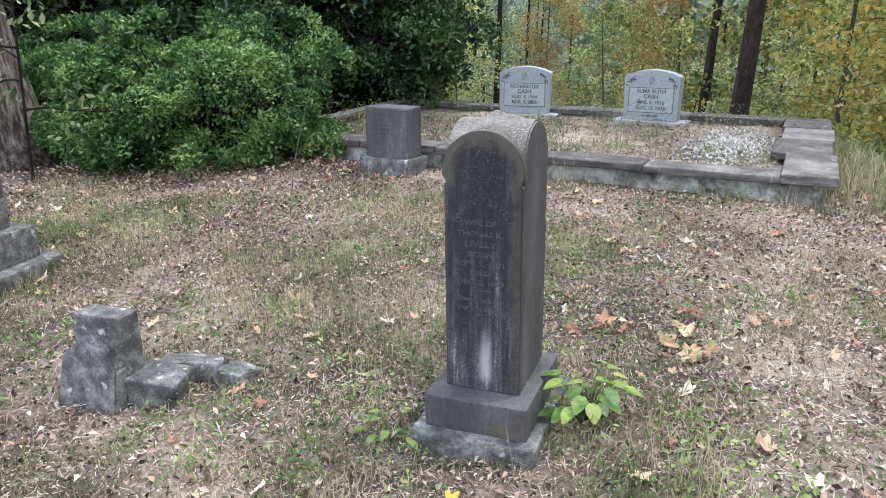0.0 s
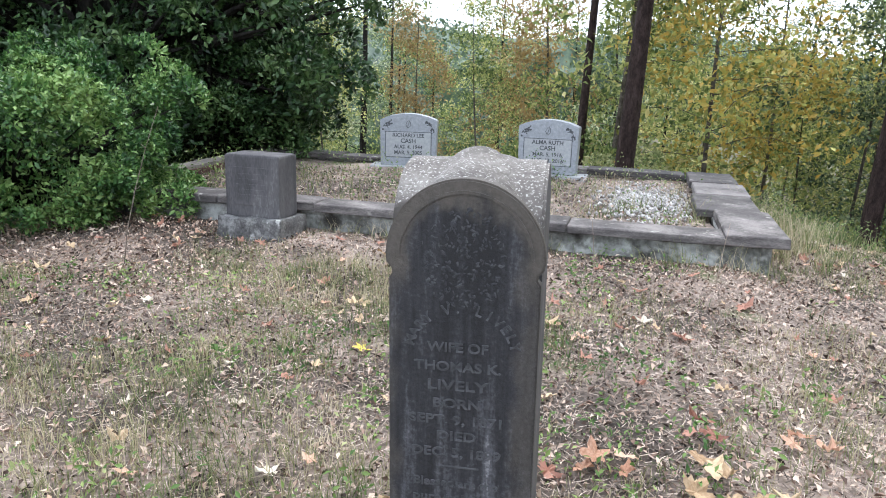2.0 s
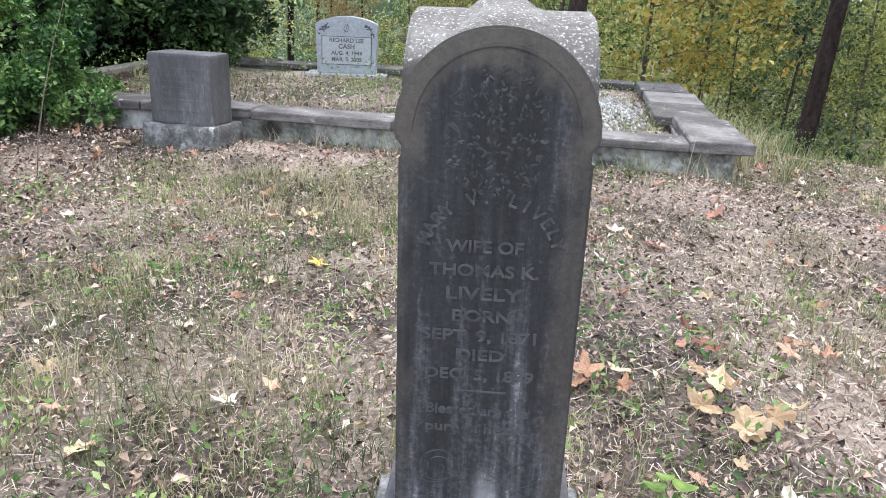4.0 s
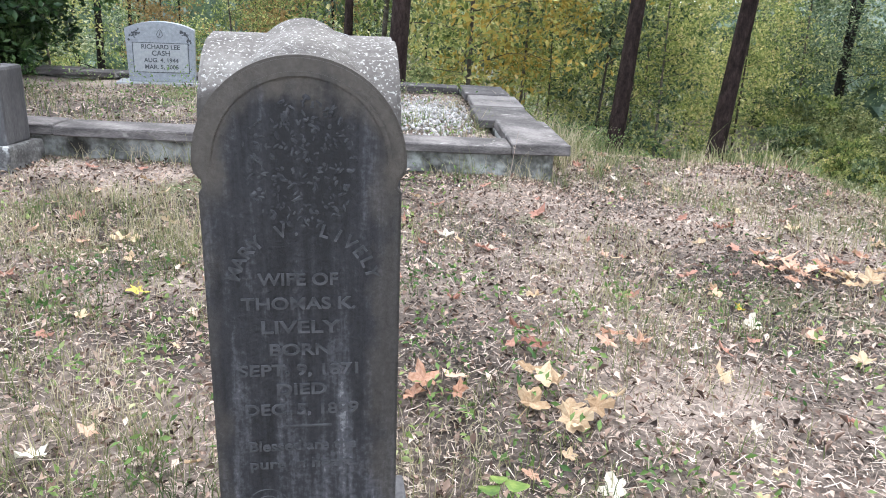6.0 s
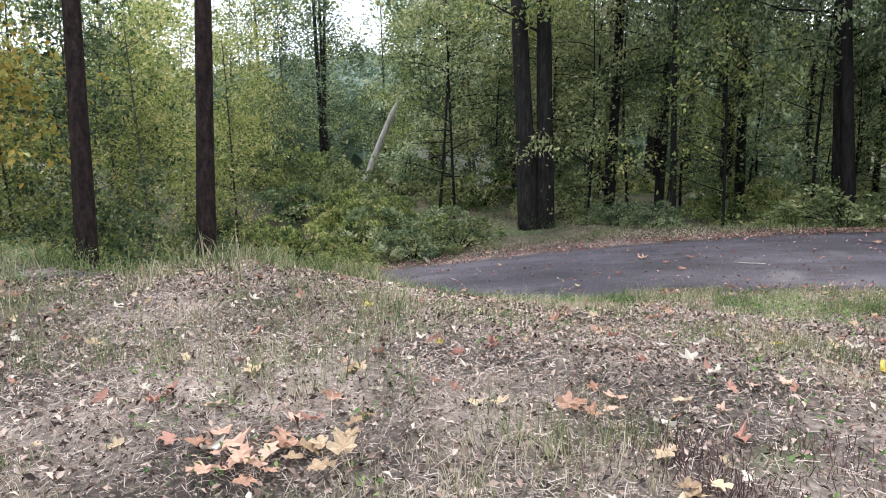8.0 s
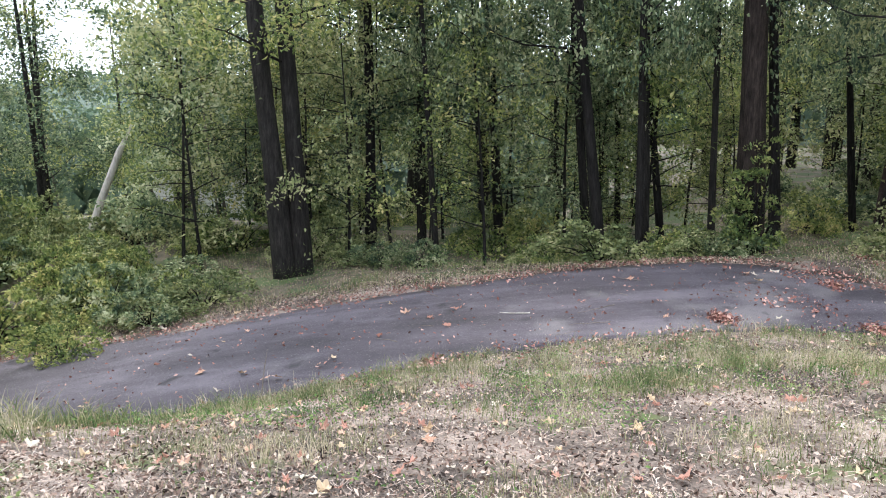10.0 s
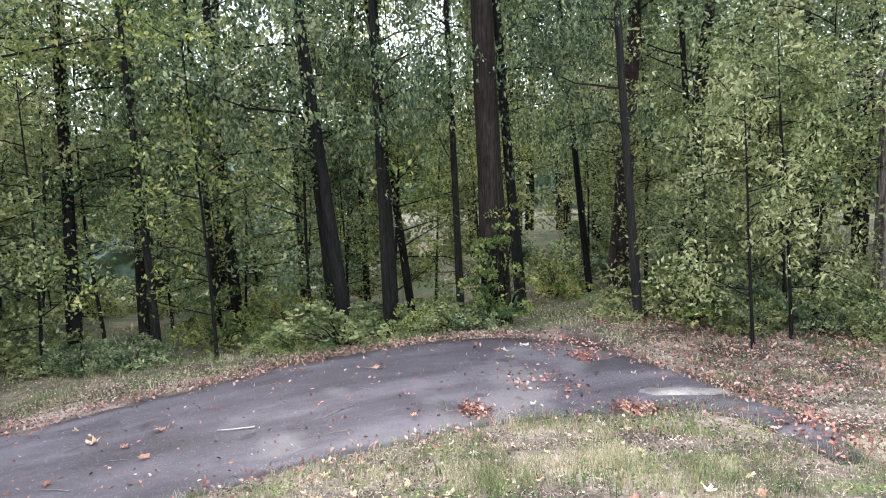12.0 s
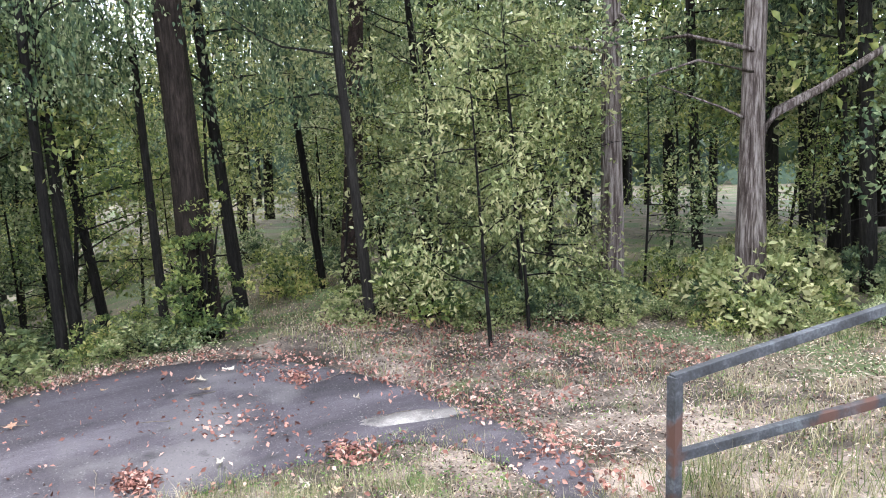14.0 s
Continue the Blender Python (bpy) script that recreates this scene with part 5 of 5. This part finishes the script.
def flat_bits(rg, p, length, wide, lift):
    n = len(p)
    a = rg.random(n) * 6.283
    ln = length * rg.uniform(0.4, 1.3, (n, 1))
    d = np.c_[np.cos(a), np.sin(a), rg.normal(size=n) * 0.28]
    s = np.c_[-np.sin(a), np.cos(a), rg.normal(size=n) * 0.4] * wide
    c = p + np.c_[np.zeros((n, 2)), rg.uniform(0.004, lift, n)]
    return np.stack([c - d * ln / 2 - s, c - d * ln / 2 + s, c + d * ln / 2 + s, c + d * ln / 2 - s], 1)


QUAD = ((0, 1, 2, 3),)
rg = np.random.default_rng(9)
straw = np.concatenate([
    flat_bits(rg, scatter(rg, 70000, -3.5, 5.5, 0.4, 6.6), 0.05, 0.0011, 0.026),
    flat_bits(rg, scatter(rg, 72000, -1.8, 4.5, 1.9, 5.4), 0.032, 0.0011, 0.02),
    flat_bits(rg, scatter(rg, 36000, 2.5, 10.6, -2.6, 6.5), 0.06, 0.0014, 0.03),
    flat_bits(rg, scatter(rg, 9000, 8, 15, -8, -2.6), 0.1, 0.0022, 0.03),
    flat_bits(rg, scatter(rg, 9000, -3, 4, 5, 9, plot=True), 0.1, 0.002, 0.035)])
tagged(new("dry_straw", mesh_of("dry_straw", straw, QUAD, STRAW)), "dry straw and pine needles strewn over the ground", "straw", kind="stuff")

litter_p = np.concatenate([
    scatter(rg, 22000, -4.5, 6, 0.3, 7.2), scatter(rg, 16000, 4, 10.6, -2.6, 6.5, scale=0.7, bias=-0.1, seed=4), scatter(rg, 9000, 14.0, 15.2, -1.5, 11), scatter(rg, 20000, 7.5, 16.5, -9, -2.7),
    scatter(rg, 20000, 14.2, 22, -5, 10), scatter(rg, 3500, -3, 4, 5, 9, plot=True), scatter(rg, 3500, 4, 9, 5, 11), scatter(rg, 4000, -5, -1, 5, 9)])
litter_p[:, 2] += rg.uniform(0.008, 0.035, len(litter_p))
bits_p = np.concatenate([scatter(rg, 95000, -4, 5.5, 0.3, 7), scatter(rg, 30000, 4, 10.6, -2.6, 6.5), scatter(rg, 6000, -3, 4, 5, 9, plot=True)])
bits_p[:, 2] += rg.uniform(0.004, 0.022, len(bits_p))
tagged(new("leaf_crumbs", leaf_mesh("leaf_crumbs", bits_p, 0.021, LITTER, rg, 0.45, 1.3, 0.0, fold=0.2)), "crumbled dead leaves and bark bits over the soil", "leaf litter", kind="stuff")
litter = new("leaf_litter", leaf_mesh("leaf_litter", litter_p, 0.036, LITTER, rg, 0.5, 1.4, 0.0, fold=0.2))
tagged(litter, "small dead brown leaves littering the ground", "leaf litter", kind="stuff")

# russet drifts along the lane's edges
ex, ey = resample(road_edge_far, 4200).T
drift = np.c_[ex + rg.normal(size=4200) * 0.16 + 0.05, ey + rg.normal(size=4200) * 0.13 - 0.03, np.zeros(4200)]
nx, ny = resample(road_edge_near, 900).T
drift = np.concatenate([drift, np.c_[nx + rg.normal(size=900) * 0.14 - 0.08, ny + rg.normal(size=900) * 0.14, np.zeros(900)]])
piles = ((11.1, -0.1, 0.13, 300), (12.7, -1.95, 0.16, 180), (12.0, -0.9, 0.3, 90), (11.6, -1.3, 0.25, 70), (13.3, -1.7, 0.25, 70), (10.5, -1.6, 0.2, 240), (9.9, 3.2, 0.2, 90), (9.3, -2.6, 0.15, 60))
for px, py, sd, k in piles:
    drift = np.concatenate([drift, np.c_[px + rg.normal(size=k) * sd, py + rg.normal(size=k) * sd * 0.6, np.zeros(k)]])
sp = np.c_[rg.uniform(9.4, 14.2, 900), rg.uniform(-2.6, 9, 900), np.zeros(900)]
fl = np.c_[rg.uniform(10.3, 15, 2600), rg.uniform(-6.2, -3.0, 2600), np.zeros(2600)]
drift = np.concatenate([drift, sp, fl])
drift[:, 2] = ground_z(drift[:, 0], drift[:, 1]) + 0.05 + rg.uniform(0, 0.04, len(drift))
RUSSET = material("russet dead leaves", ((0.1, (0.0966, 0.03825, 0.03168)), (0.45, (0.2512, 0.1062, 0.0836)), (0.7, (0.425, 0.2125, 0.1672)), (0.95, (0.5796, 0.3995, 0.3344))), scale=1, fine=6, bump=0, island=0.9)
tagged(new("leaf_drift", leaf_mesh("leaf_drift", drift, 0.055, RUSSET, rg, 0.55, 1.4, 0.0)), "drifts of russet dead leaves along the lane's edges", "leaf litter", kind="stuff")

BLADE = ((0, 1, 2, 3),)
gp = np.concatenate([
    blades(rg, tufts(rg, scatter(rg, 9000, -4, 5, 0.3, 7, scale=0.8, bias=0.13, seed=2), 9, 0.04), 0.07, 0.0017),
    blades(rg, tufts(rg, scatter(rg, 5500, -3.5, 0.8, 0.4, 5.6, scale=0.9, bias=-0.05, seed=8), 10, 0.04), 0.085, 0.0016),
    blades(rg, tufts(rg, scatter(rg, 8000, 3.0, 10.7, -3, 6.8, scale=0.9, bias=0.04, seed=5), 9, 0.05), 0.085, 0.002),
    blades(rg, tufts(rg, scatter(rg, 3000, 7.6, 10.75, -2.3, 6, scale=1.2, bias=0.0, seed=15), 10, 0.04), 0.13, 0.002),
    blades(rg, tufts(rg, scatter(rg, 1600, 4.2, 9, 5, 11.5, scale=0.5, bias=-0.2, seed=6), 9, 0.06), 0.18, 0.004),
    blades(rg, tufts(rg, scatter(rg, 3000, 14.2, 22, -5, 11, scale=0.4, bias=-0.1, seed=7), 8, 0.08), 0.13, 0.004),
    blades(rg, tufts(rg, scatter(rg, 2000, 6.5, 15, -9, -2.7, scale=0.7, bias=0.08, seed=3), 8, 0.07), 0.13, 0.0035),
    blades(rg, tufts(rg, scatter(rg, 90, 6.6, 8.5, -4.2, -2.5), 12, 0.06), 0.26, 0.0026),
    blades(rg, tufts(rg, scatter(rg, 700, -3, 4, 5, 9, plot=True), 8, 0.05), 0.12, 0.0025)])
wf = rg.random(64)
foot = np.c_[PX - 3.3 * 0.914 * wf + 0.02, PY + 3.3 * 0.407 * wf - 0.06 + rg.normal(size=64) * 0.07, np.zeros(64)]
gp = np.concatenate([gp, blades(rg, tufts(rg, foot, 12, 0.035), 0.17, 0.0022)])
side = np.c_[PX + 0.12 + 3.0 * 0.407 * wf, PY + 0.2 + 3.0 * 0.914 * wf, np.zeros(64)] + np.c_[np.abs(rg.normal(size=64)) * 0.3, rg.normal(size=64) * 0.1, np.zeros(64)]
side[:, 2] = ground_z(side[:, 0], side[:, 1])
gp = np.concatenate([gp, blades(rg, tufts(rg, side, 16, 0.05), 0.3, 0.003)])
gm = bpy.data.meshes.new("grass")
nb = len(gp)
gm.vertices.add(nb * 5)
gm.vertices.foreach_set("co", gp.reshape(-1).astype(np.float32))
idx = (np.arange(nb)[:, None] * 5 + np.array((0, 1, 2, 3, 3, 2, 4))[None]).reshape(-1)
gm.loops.add(len(idx))
gm.loops.foreach_set("vertex_index", idx.astype(np.int32))
gm.polygons.add(nb * 2)
gm.polygons.foreach_set("loop_start", (np.arange(nb)[:, None] * 7 + np.array((0, 4))[None]).reshape(-1).astype(np.int32))
gm.update(calc_edges=True)
gm.materials.append(GRASS)
tagged(new("grass", gm), "thin patchy grass, partly green and partly dry", "grass", kind="stuff")

# low broad-leaved weeds
wp = np.concatenate([tufts(rg, scatter(rg, 2300, -4, 2.0, 0.4, 5.5, scale=0.9, bias=-0.02, seed=11), 9, 0.04), tufts(rg, scatter(rg, 900, 2, 10.6, -2, 7, scale=0.7, bias=0.0, seed=31), 8, 0.045), tufts(rg, scatter(rg, 1300, 6.5, 10.7, -2.2, 6, scale=0.9, bias=-0.1, seed=17), 12, 0.06), tufts(rg, scatter(rg, 900, -3, 4, 5, 9, plot=True, scale=1.1, bias=0.0, seed=41), 12, 0.06),
                     tufts(rg, scatter(rg, 3600, 14.2, 24, -14, 11), 9, 0.14), tufts(rg, scatter(rg, 900, 6, 15, -14, -8), 9, 0.14), tufts(rg, scatter(rg, 700, 6.5, 15, -8, -2.8, scale=0.6, bias=-0.1, seed=23), 9, 0.08), tufts(rg, scatter(rg, 900, 4, 9, 6.5, 12), 12, 0.1)])
wp[:, 2] += rg.random(len(wp)) ** 1.5 * np.where((wp[:, 0] > 14) | (wp[:, 1] < -7.5), 0.38, np.where(wp[:, 1] > 6.5, 0.3, 0.1)) + 0.01
tagged(new("weeds", leaf_mesh("weeds", wp, 0.029, LEAF_WEEDS, rg, 0.45, 1.1, 0.0)), "low broad-leaved green weeds among the litter", "weeds", kind="stuff")


# ---- large fallen leaves ----
def lobed_leaf(seed, lobes=5):
    rng = random.Random(seed)
    bm = bmesh.new()
    c = bm.verts.new((0, 0, 0.012))
    ring = []
    n = lobes * 4
    for i in range(n):
        a = -math.pi / 2 + 2 * math.pi * (i + 0.5) / n
        k = (0.5, 0.86, 1.0, 0.7)[i % 4] * (1.0 if abs(a - math.pi / 2) < 2.2 else 0.6) * rng.uniform(0.85, 1.1)
        x, y = math.cos(a) * k * 0.5, math.sin(a) * k * 0.55
        ring.append(bm.verts.new((x, y, 0.18 * (x * x + y * y) * rng.uniform(0.2, 2.6) + rng.uniform(-0.02, 0.03))))
    for i in range(n):
        bm.faces.new((c, ring[i], ring[(i + 1) % n]))
    s0 = bm.verts.new((-0.012, -0.78, 0.02))
    s1 = bm.verts.new((0.012, -0.78, 0.02))
    bm.faces.new((c, s0, s1))
    me = bpy.data.meshes.new("fallen_leaf")
    bm.to_mesh(me)
    bm.free()
    return me


leaf_shapes = [[lobed_leaf(40 + i + 10 * k) for i in range(4)] for k in range(5)]
for k, shapes in enumerate(leaf_shapes):
    for me in shapes:
        me.materials.append(FALLEN[k])
LEAF_LABEL = ("curled orange fallen leaf lying on the litter", "dry tan fallen leaf lying on the litter", "russet fallen leaf lying on the litter", "pale dry fallen leaf lying on the litter", "yellow fallen leaf lying on the litter")


def fallen(x, y, size, k, rng, dz=0.022):
    ob = new("fallen_leaf", leaf_shapes[k][rng.randrange(4)])
    ob.matrix_world = Matrix.LocRotScale((x, y, float(ground_z(x, y)) + dz), Euler((rng.uniform(-0.35, 0.35), rng.uniform(-0.35, 0.35), rng.uniform(0, 6.28))), (size, size * rng.uniform(0.6, 1.0), size * rng.uniform(1.2, 3.5)))
    tagged(ob, LEAF_LABEL[k], "leaf", "fallen leaves")


rl = random.Random(12)
# a few spots where leaves gather
for x, y, n, k in ((0.66, 3.15, 4, 0), (2.62, 3.5, 16, 0), (2.75, 3.35, 8, 1), (0.95, 2.95, 7, 1), (1.05, 3.3, 3, 2), (3.76, 3.4, 4, 2), (1.3, 3.2, 3, 0), (3.0, 2.2, 5, 1), (3.5, 2.5, 5, 0), (0.75, 2.9, 4, 1)):
    for _ in range(n):
        fallen(x + rl.gauss(0, 0.1), y + rl.gauss(0, 0.08), rl.uniform(0.07, 0.135), k, rl, rl.uniform(0.02, 0.05))
i = 0
while i < 190:
    x, y = rl.uniform(-3.6, 7.5), rl.uniform(0.6, 7.2)
    o, _ = inside_plot(np.array([x]), np.array([y]))
    if o[0] or (abs(x) < 0.5 and 2.1 < y < 3.0) or abs(x + 1.7) < 0.4 and 2.3 < y < 3.2:
        continue
    fallen(x, y, rl.uniform(0.045, 0.12), rl.choice((0, 0, 1, 1, 1, 2, 2, 2, 3, 3, 3, 1, 0, 4)), rl)
    i += 1
sv, sf, smi = [], [], []
while len(smi) < 21000:
    x, y = rl.uniform(-4.2, 10.2), rl.uniform(-1.5, 7.4)
    o, _ = inside_plot(np.array([x]), np.array([y]))
    if o[0] or (abs(x) < 0.5 and 2.1 < y < 3.0) or on_lane(np.array([x]), np.array([y]))[0]:
        continue
    k = rl.choice((0, 1, 1, 2, 2, 3))
    src = leaf_shapes[k][rl.randrange(4)]
    size = rl.uniform(0.045, 0.11)
    lm = Matrix.LocRotScale((x, y, float(ground_z(x, y)) + 0.022), Euler((rl.uniform(-0.5, 0.5), rl.uniform(-0.5, 0.5), rl.uniform(0, 6.28))), (size, size * rl.uniform(0.5, 1.0), size * rl.uniform(1.5, 4.0)))
    base_i = len(sv)
    sv += [tuple(lm @ v.co) for v in src.vertices]
    sf += [tuple(base_i + q for q in p.vertices) for p in src.polygons]
    smi += [k] * len(src.polygons)
scat = bpy.data.meshes.new("scattered_leaves")
scat.from_pydata(sv, [], sf)
for q in FALLEN:
    scat.materials.append(q)
scat.polygons.foreach_set("material_index", np.array(smi, np.int32))
tagged(new("scattered_leaves", scat), "small curled dead leaves scattered over the hilltop", "leaf litter", kind="stuff")
for _ in range(46):
    x, y = rl.uniform(9.8, 14.0), rl.uniform(-2.4, 8.5)
    fallen(x, y, rl.uniform(0.08, 0.18), rl.choice((3, 2, 2, 0, 1)), rl, 0.075)


# ---- twigs and stems ----
def twig(x, y, length, turn, r=0.006, mat=None, label="thin dry fallen twig", rise=0.0, dz=0.02):
    rng = random.Random(int(x * 100 + y * 10))
    bm = bmesh.new()
    pts = []
    for i in range(7):
        f = i / 6
        px, py = x + math.cos(turn) * length * (f - 0.5) + rng.uniform(-0.02, 0.02) * length, y + math.sin(turn) * length * (f - 0.5) + rng.uniform(-0.02, 0.02) * length
        pts.append((px, py, float(ground_z(px, py)) + dz + r + rng.uniform(0, 0.01)))
    tube(bm, pts, [r * (1 - 0.6 * i / 6) for i in range(7)], 5)
    a = Vector(pts[3])
    tube(bm, [a, a + Vector((math.cos(turn + 0.7), math.sin(turn + 0.7), 0.05)) * length * 0.22], [r * 0.6, r * 0.3], 4)
    tagged(part("twig", bm, mat or TWIG), label, "twig", "fallen twigs")


for x, y, ln, a, r in ((11.3, -4.5, 2.4, 2.75, 0.011), (10.4, -4.2, 1.3, 2.9, 0.009), (11.4, -3.7, 1.0, 3.0, 0.008), (2.3, 3.2, 0.32, 0.35, 0.006), (1.6, 2.6, 0.3, 2.0, 0.004), (2.9, 2.7, 0.4, 0.9, 0.004), (0.9, 3.9, 0.5, 1.2, 0.003), (1.9, 2.2, 0.5, 0.1, 0.004)):
    twig(x, y, ln, a, r)
for i in range(26):
    twig(rl.uniform(10.6, 14), rl.uniform(-2.3, 7), rl.uniform(0.2, 0.6), rl.uniform(0, 3.1), rl.uniform(0.003, 0.006), dz=0.05)
twig(11.75, 2.4, 0.42, 1.3, 0.011, DEADWOOD, "pale broken branch lying on the lane", dz=0.05)


def stem(x, y, h, lean, r, mat, label, name="dry_stem"):
    bm = bmesh.new()
    z = float(ground_z(x, y))
    pts = [(x + lean[0] * h * (f ** 1.4), y + lean[1] * h * (f ** 1.4), z - 0.03 + h * f) for f in (0, 0.25, 0.5, 0.75, 1)]
    tube(bm, pts, [r, r * 0.85, r * 0.7, r * 0.5, r * 0.2], 5)
    for k in (1, 2, 3):
        a = Vector(pts[k])
        tube(bm, [a, a + Vector((0.25 * (-1) ** k, 0.1, 0.2)) * h * 0.12], [r * 0.6, r * 0.2], 4)
    tagged(part(name, bm, mat), label, "stem")


stem(9.1, 4.9, 0.62, (0.1, -0.12), 0.009, TWIG, "grey dry stem standing at the lane's edge")
stem(9.0, 4.75, 0.4, (-0.1, 0.02), 0.007, DEADWOOD, "pale dry stem standing at the lane's edge")
stem(-1.55, 5.7, 1.0, (0.25, 0.05), 0.004, TWIG, "thin bare stem leaning out of the shrub")
for x, y, h in ((1.3, 5.25, 0.45), (1.9, 4.9, 0.4), (0.6, 5.55, 0.5), (-0.02, 2.2, 0.2), (0.1, 2.15, 0.25), (0.16, 2.18, 0.2)):
    stem(x, y, h, (rl.uniform(-0.3, 0.3), 0.05), 0.003, STRAW, "thin dry grass stem")


# ---- leafy weeds beside the headstone ----
def leafy_plant(x, y, n, size, h, spread, mat, label, seed):
    rng = random.Random(seed)
    z = float(ground_z(x, y))
    ob = thing("leafy_weed", label, "plant", Matrix.Translation((x, y, z)))
    for i in range(n):
        a = 6.283 * i / n * 1.62 + rng.uniform(-0.3, 0.3)
        f = rng.uniform(0.2, 1)
        tip = Vector((math.cos(a) * spread * f, math.sin(a) * spread * f, h * rng.uniform(0.2, 1.0)))
        bm = bmesh.new()
        tube(bm, [(0, 0, -0.02), tip * 0.5 + Vector((0, 0, h * 0.12)), tip], [0.003, 0.0025, 0.0015], 4)
        part("stalk", bm, LEAF_WEED, ob)
        bm = bmesh.new()
        d = Vector((math.cos(a), math.sin(a), -0.15)).normalized()
        s = Vector((-d.y, d.x, 0)).normalized()
        L = size * rng.uniform(0.7, 1.15)
        mid = []
        for j in range(6):
            g = j / 5
            c = tip + d * L * (g - 0.1) + Vector((0, 0, -0.25 * L * g * g))
            w = L * 0.34 * math.sin(math.pi * min(0.97, g * 0.9 + 0.08)) ** 0.8
            mid.append((bm.verts.new(c - s * w + Vector((0, 0, 0.22 * w))), bm.verts.new(c), bm.verts.new(c + s * w + Vector((0, 0, 0.22 * w)))))
        for p, q in zip(mid, mid[1:]):
            for k in (0, 1):
                bm.faces.new((p[k], p[k + 1], q[k + 1], q[k])).smooth = True
        part("leaf", bm, mat, ob)


LEAF_WEED = material("fresh weed leaves", ((0.3, (0.06, 0.13, 0.03)), (0.52, (0.17, 0.28, 0.06)), (0.72, (0.36, 0.44, 0.12))), scale=14, fine=60, bump=0.2, rough=0.5, obj=0.35, sss=0.3)
leafy_plant(0.38, 2.46, 34, 0.082, 0.2, 0.15, LEAF_WEED, "bright green broad-leaved weed beside the headstone", 1)
leafy_plant(-0.36, 2.45, 11, 0.06, 0.09, 0.12, LEAF_WEED, "low green weed rosette beside the headstone", 2)
leafy_plant(-2.75, 3.5, 10, 0.06, 0.12, 0.14, LEAF_WEED, "low green weed in the grass", 3)
leafy_plant(-1.95, 2.45, 9, 0.05, 0.12, 0.1, LEAF_WEED, "low green weed beside the broken stone", 4)


# thin pale sheet with an uneven outline, laid over the end of the lane
def pale_patch(cx, cy, lx, ly, turn, seed):
    bm = bmesh.new()
    rng = random.Random(seed)
    rings = []
    for k in range(5):
        f = k / 4
        ring = []
        for i in range(40):
            a = 6.283 * i / 40
            w = f * (1 + 0.35 * noise.noise((math.cos(a) * 1.8, math.sin(a) * 1.8, seed)) + rng.uniform(-0.06, 0.06))
            u, v = math.cos(a) * lx * w, math.sin(a) * ly * w
            x, y = cx + u * math.cos(turn) - v * math.sin(turn), cy + u * math.sin(turn) + v * math.cos(turn)
            d = 0.026 + 0.03 * math.sin(math.pi * min(1, max(0, (x - 10.6) / 3.7))) if x > 10.6 else 0.03
            ring.append(bm.verts.new((x, y, float(ground_z(x, y)) + d + 0.02 + 0.012 * (1 - f) + (0.004 if k < 4 else -0.05))))
        rings.append(ring)
    for a, b2 in zip(rings, rings[1:]):
        for i in range(40):
            bm.faces.new((a[i], a[(i + 1) % 40], b2[(i + 1) % 40], b2[i])).smooth = True
    bmesh.ops.remove_doubles(bm, verts=bm.verts[:], dist=0.0005)
    tagged(part("pale_patch", bm, PALE_GREY), "pale irregular patch spread over the end of the lane", "sand", kind="structure")


pale_patch(10.93, -2.4, 0.6, 0.17, -1.83, 3)


# dried purple-brown weed clumps
PURPLE = material("dried purple stems", ((0.2, (0.05, 0.025, 0.03)), (0.6, (0.12, 0.06, 0.065)), (0.9, (0.22, 0.14, 0.13))), scale=6, bump=0, island=0.6)
stems_p = np.concatenate([np.c_[x + rg.normal(size=n) * 0.1, y + rg.normal(size=n) * 0.1, np.zeros(n)] for x, y, n in ((3.05, 2.02, 260), (3.25, 2.2, 160), (3.4, 1.8, 160))])
stems_p[:, 2] = ground_z(stems_p[:, 0], stems_p[:, 1])
tagged(new("dried_weeds", mesh_of("dried_weeds", blades(rg, stems_p, 0.1, 0.002)[:, :4], QUAD, PURPLE)), "dried purple-brown weed clumps on the bare ground", "weeds", kind="stuff")
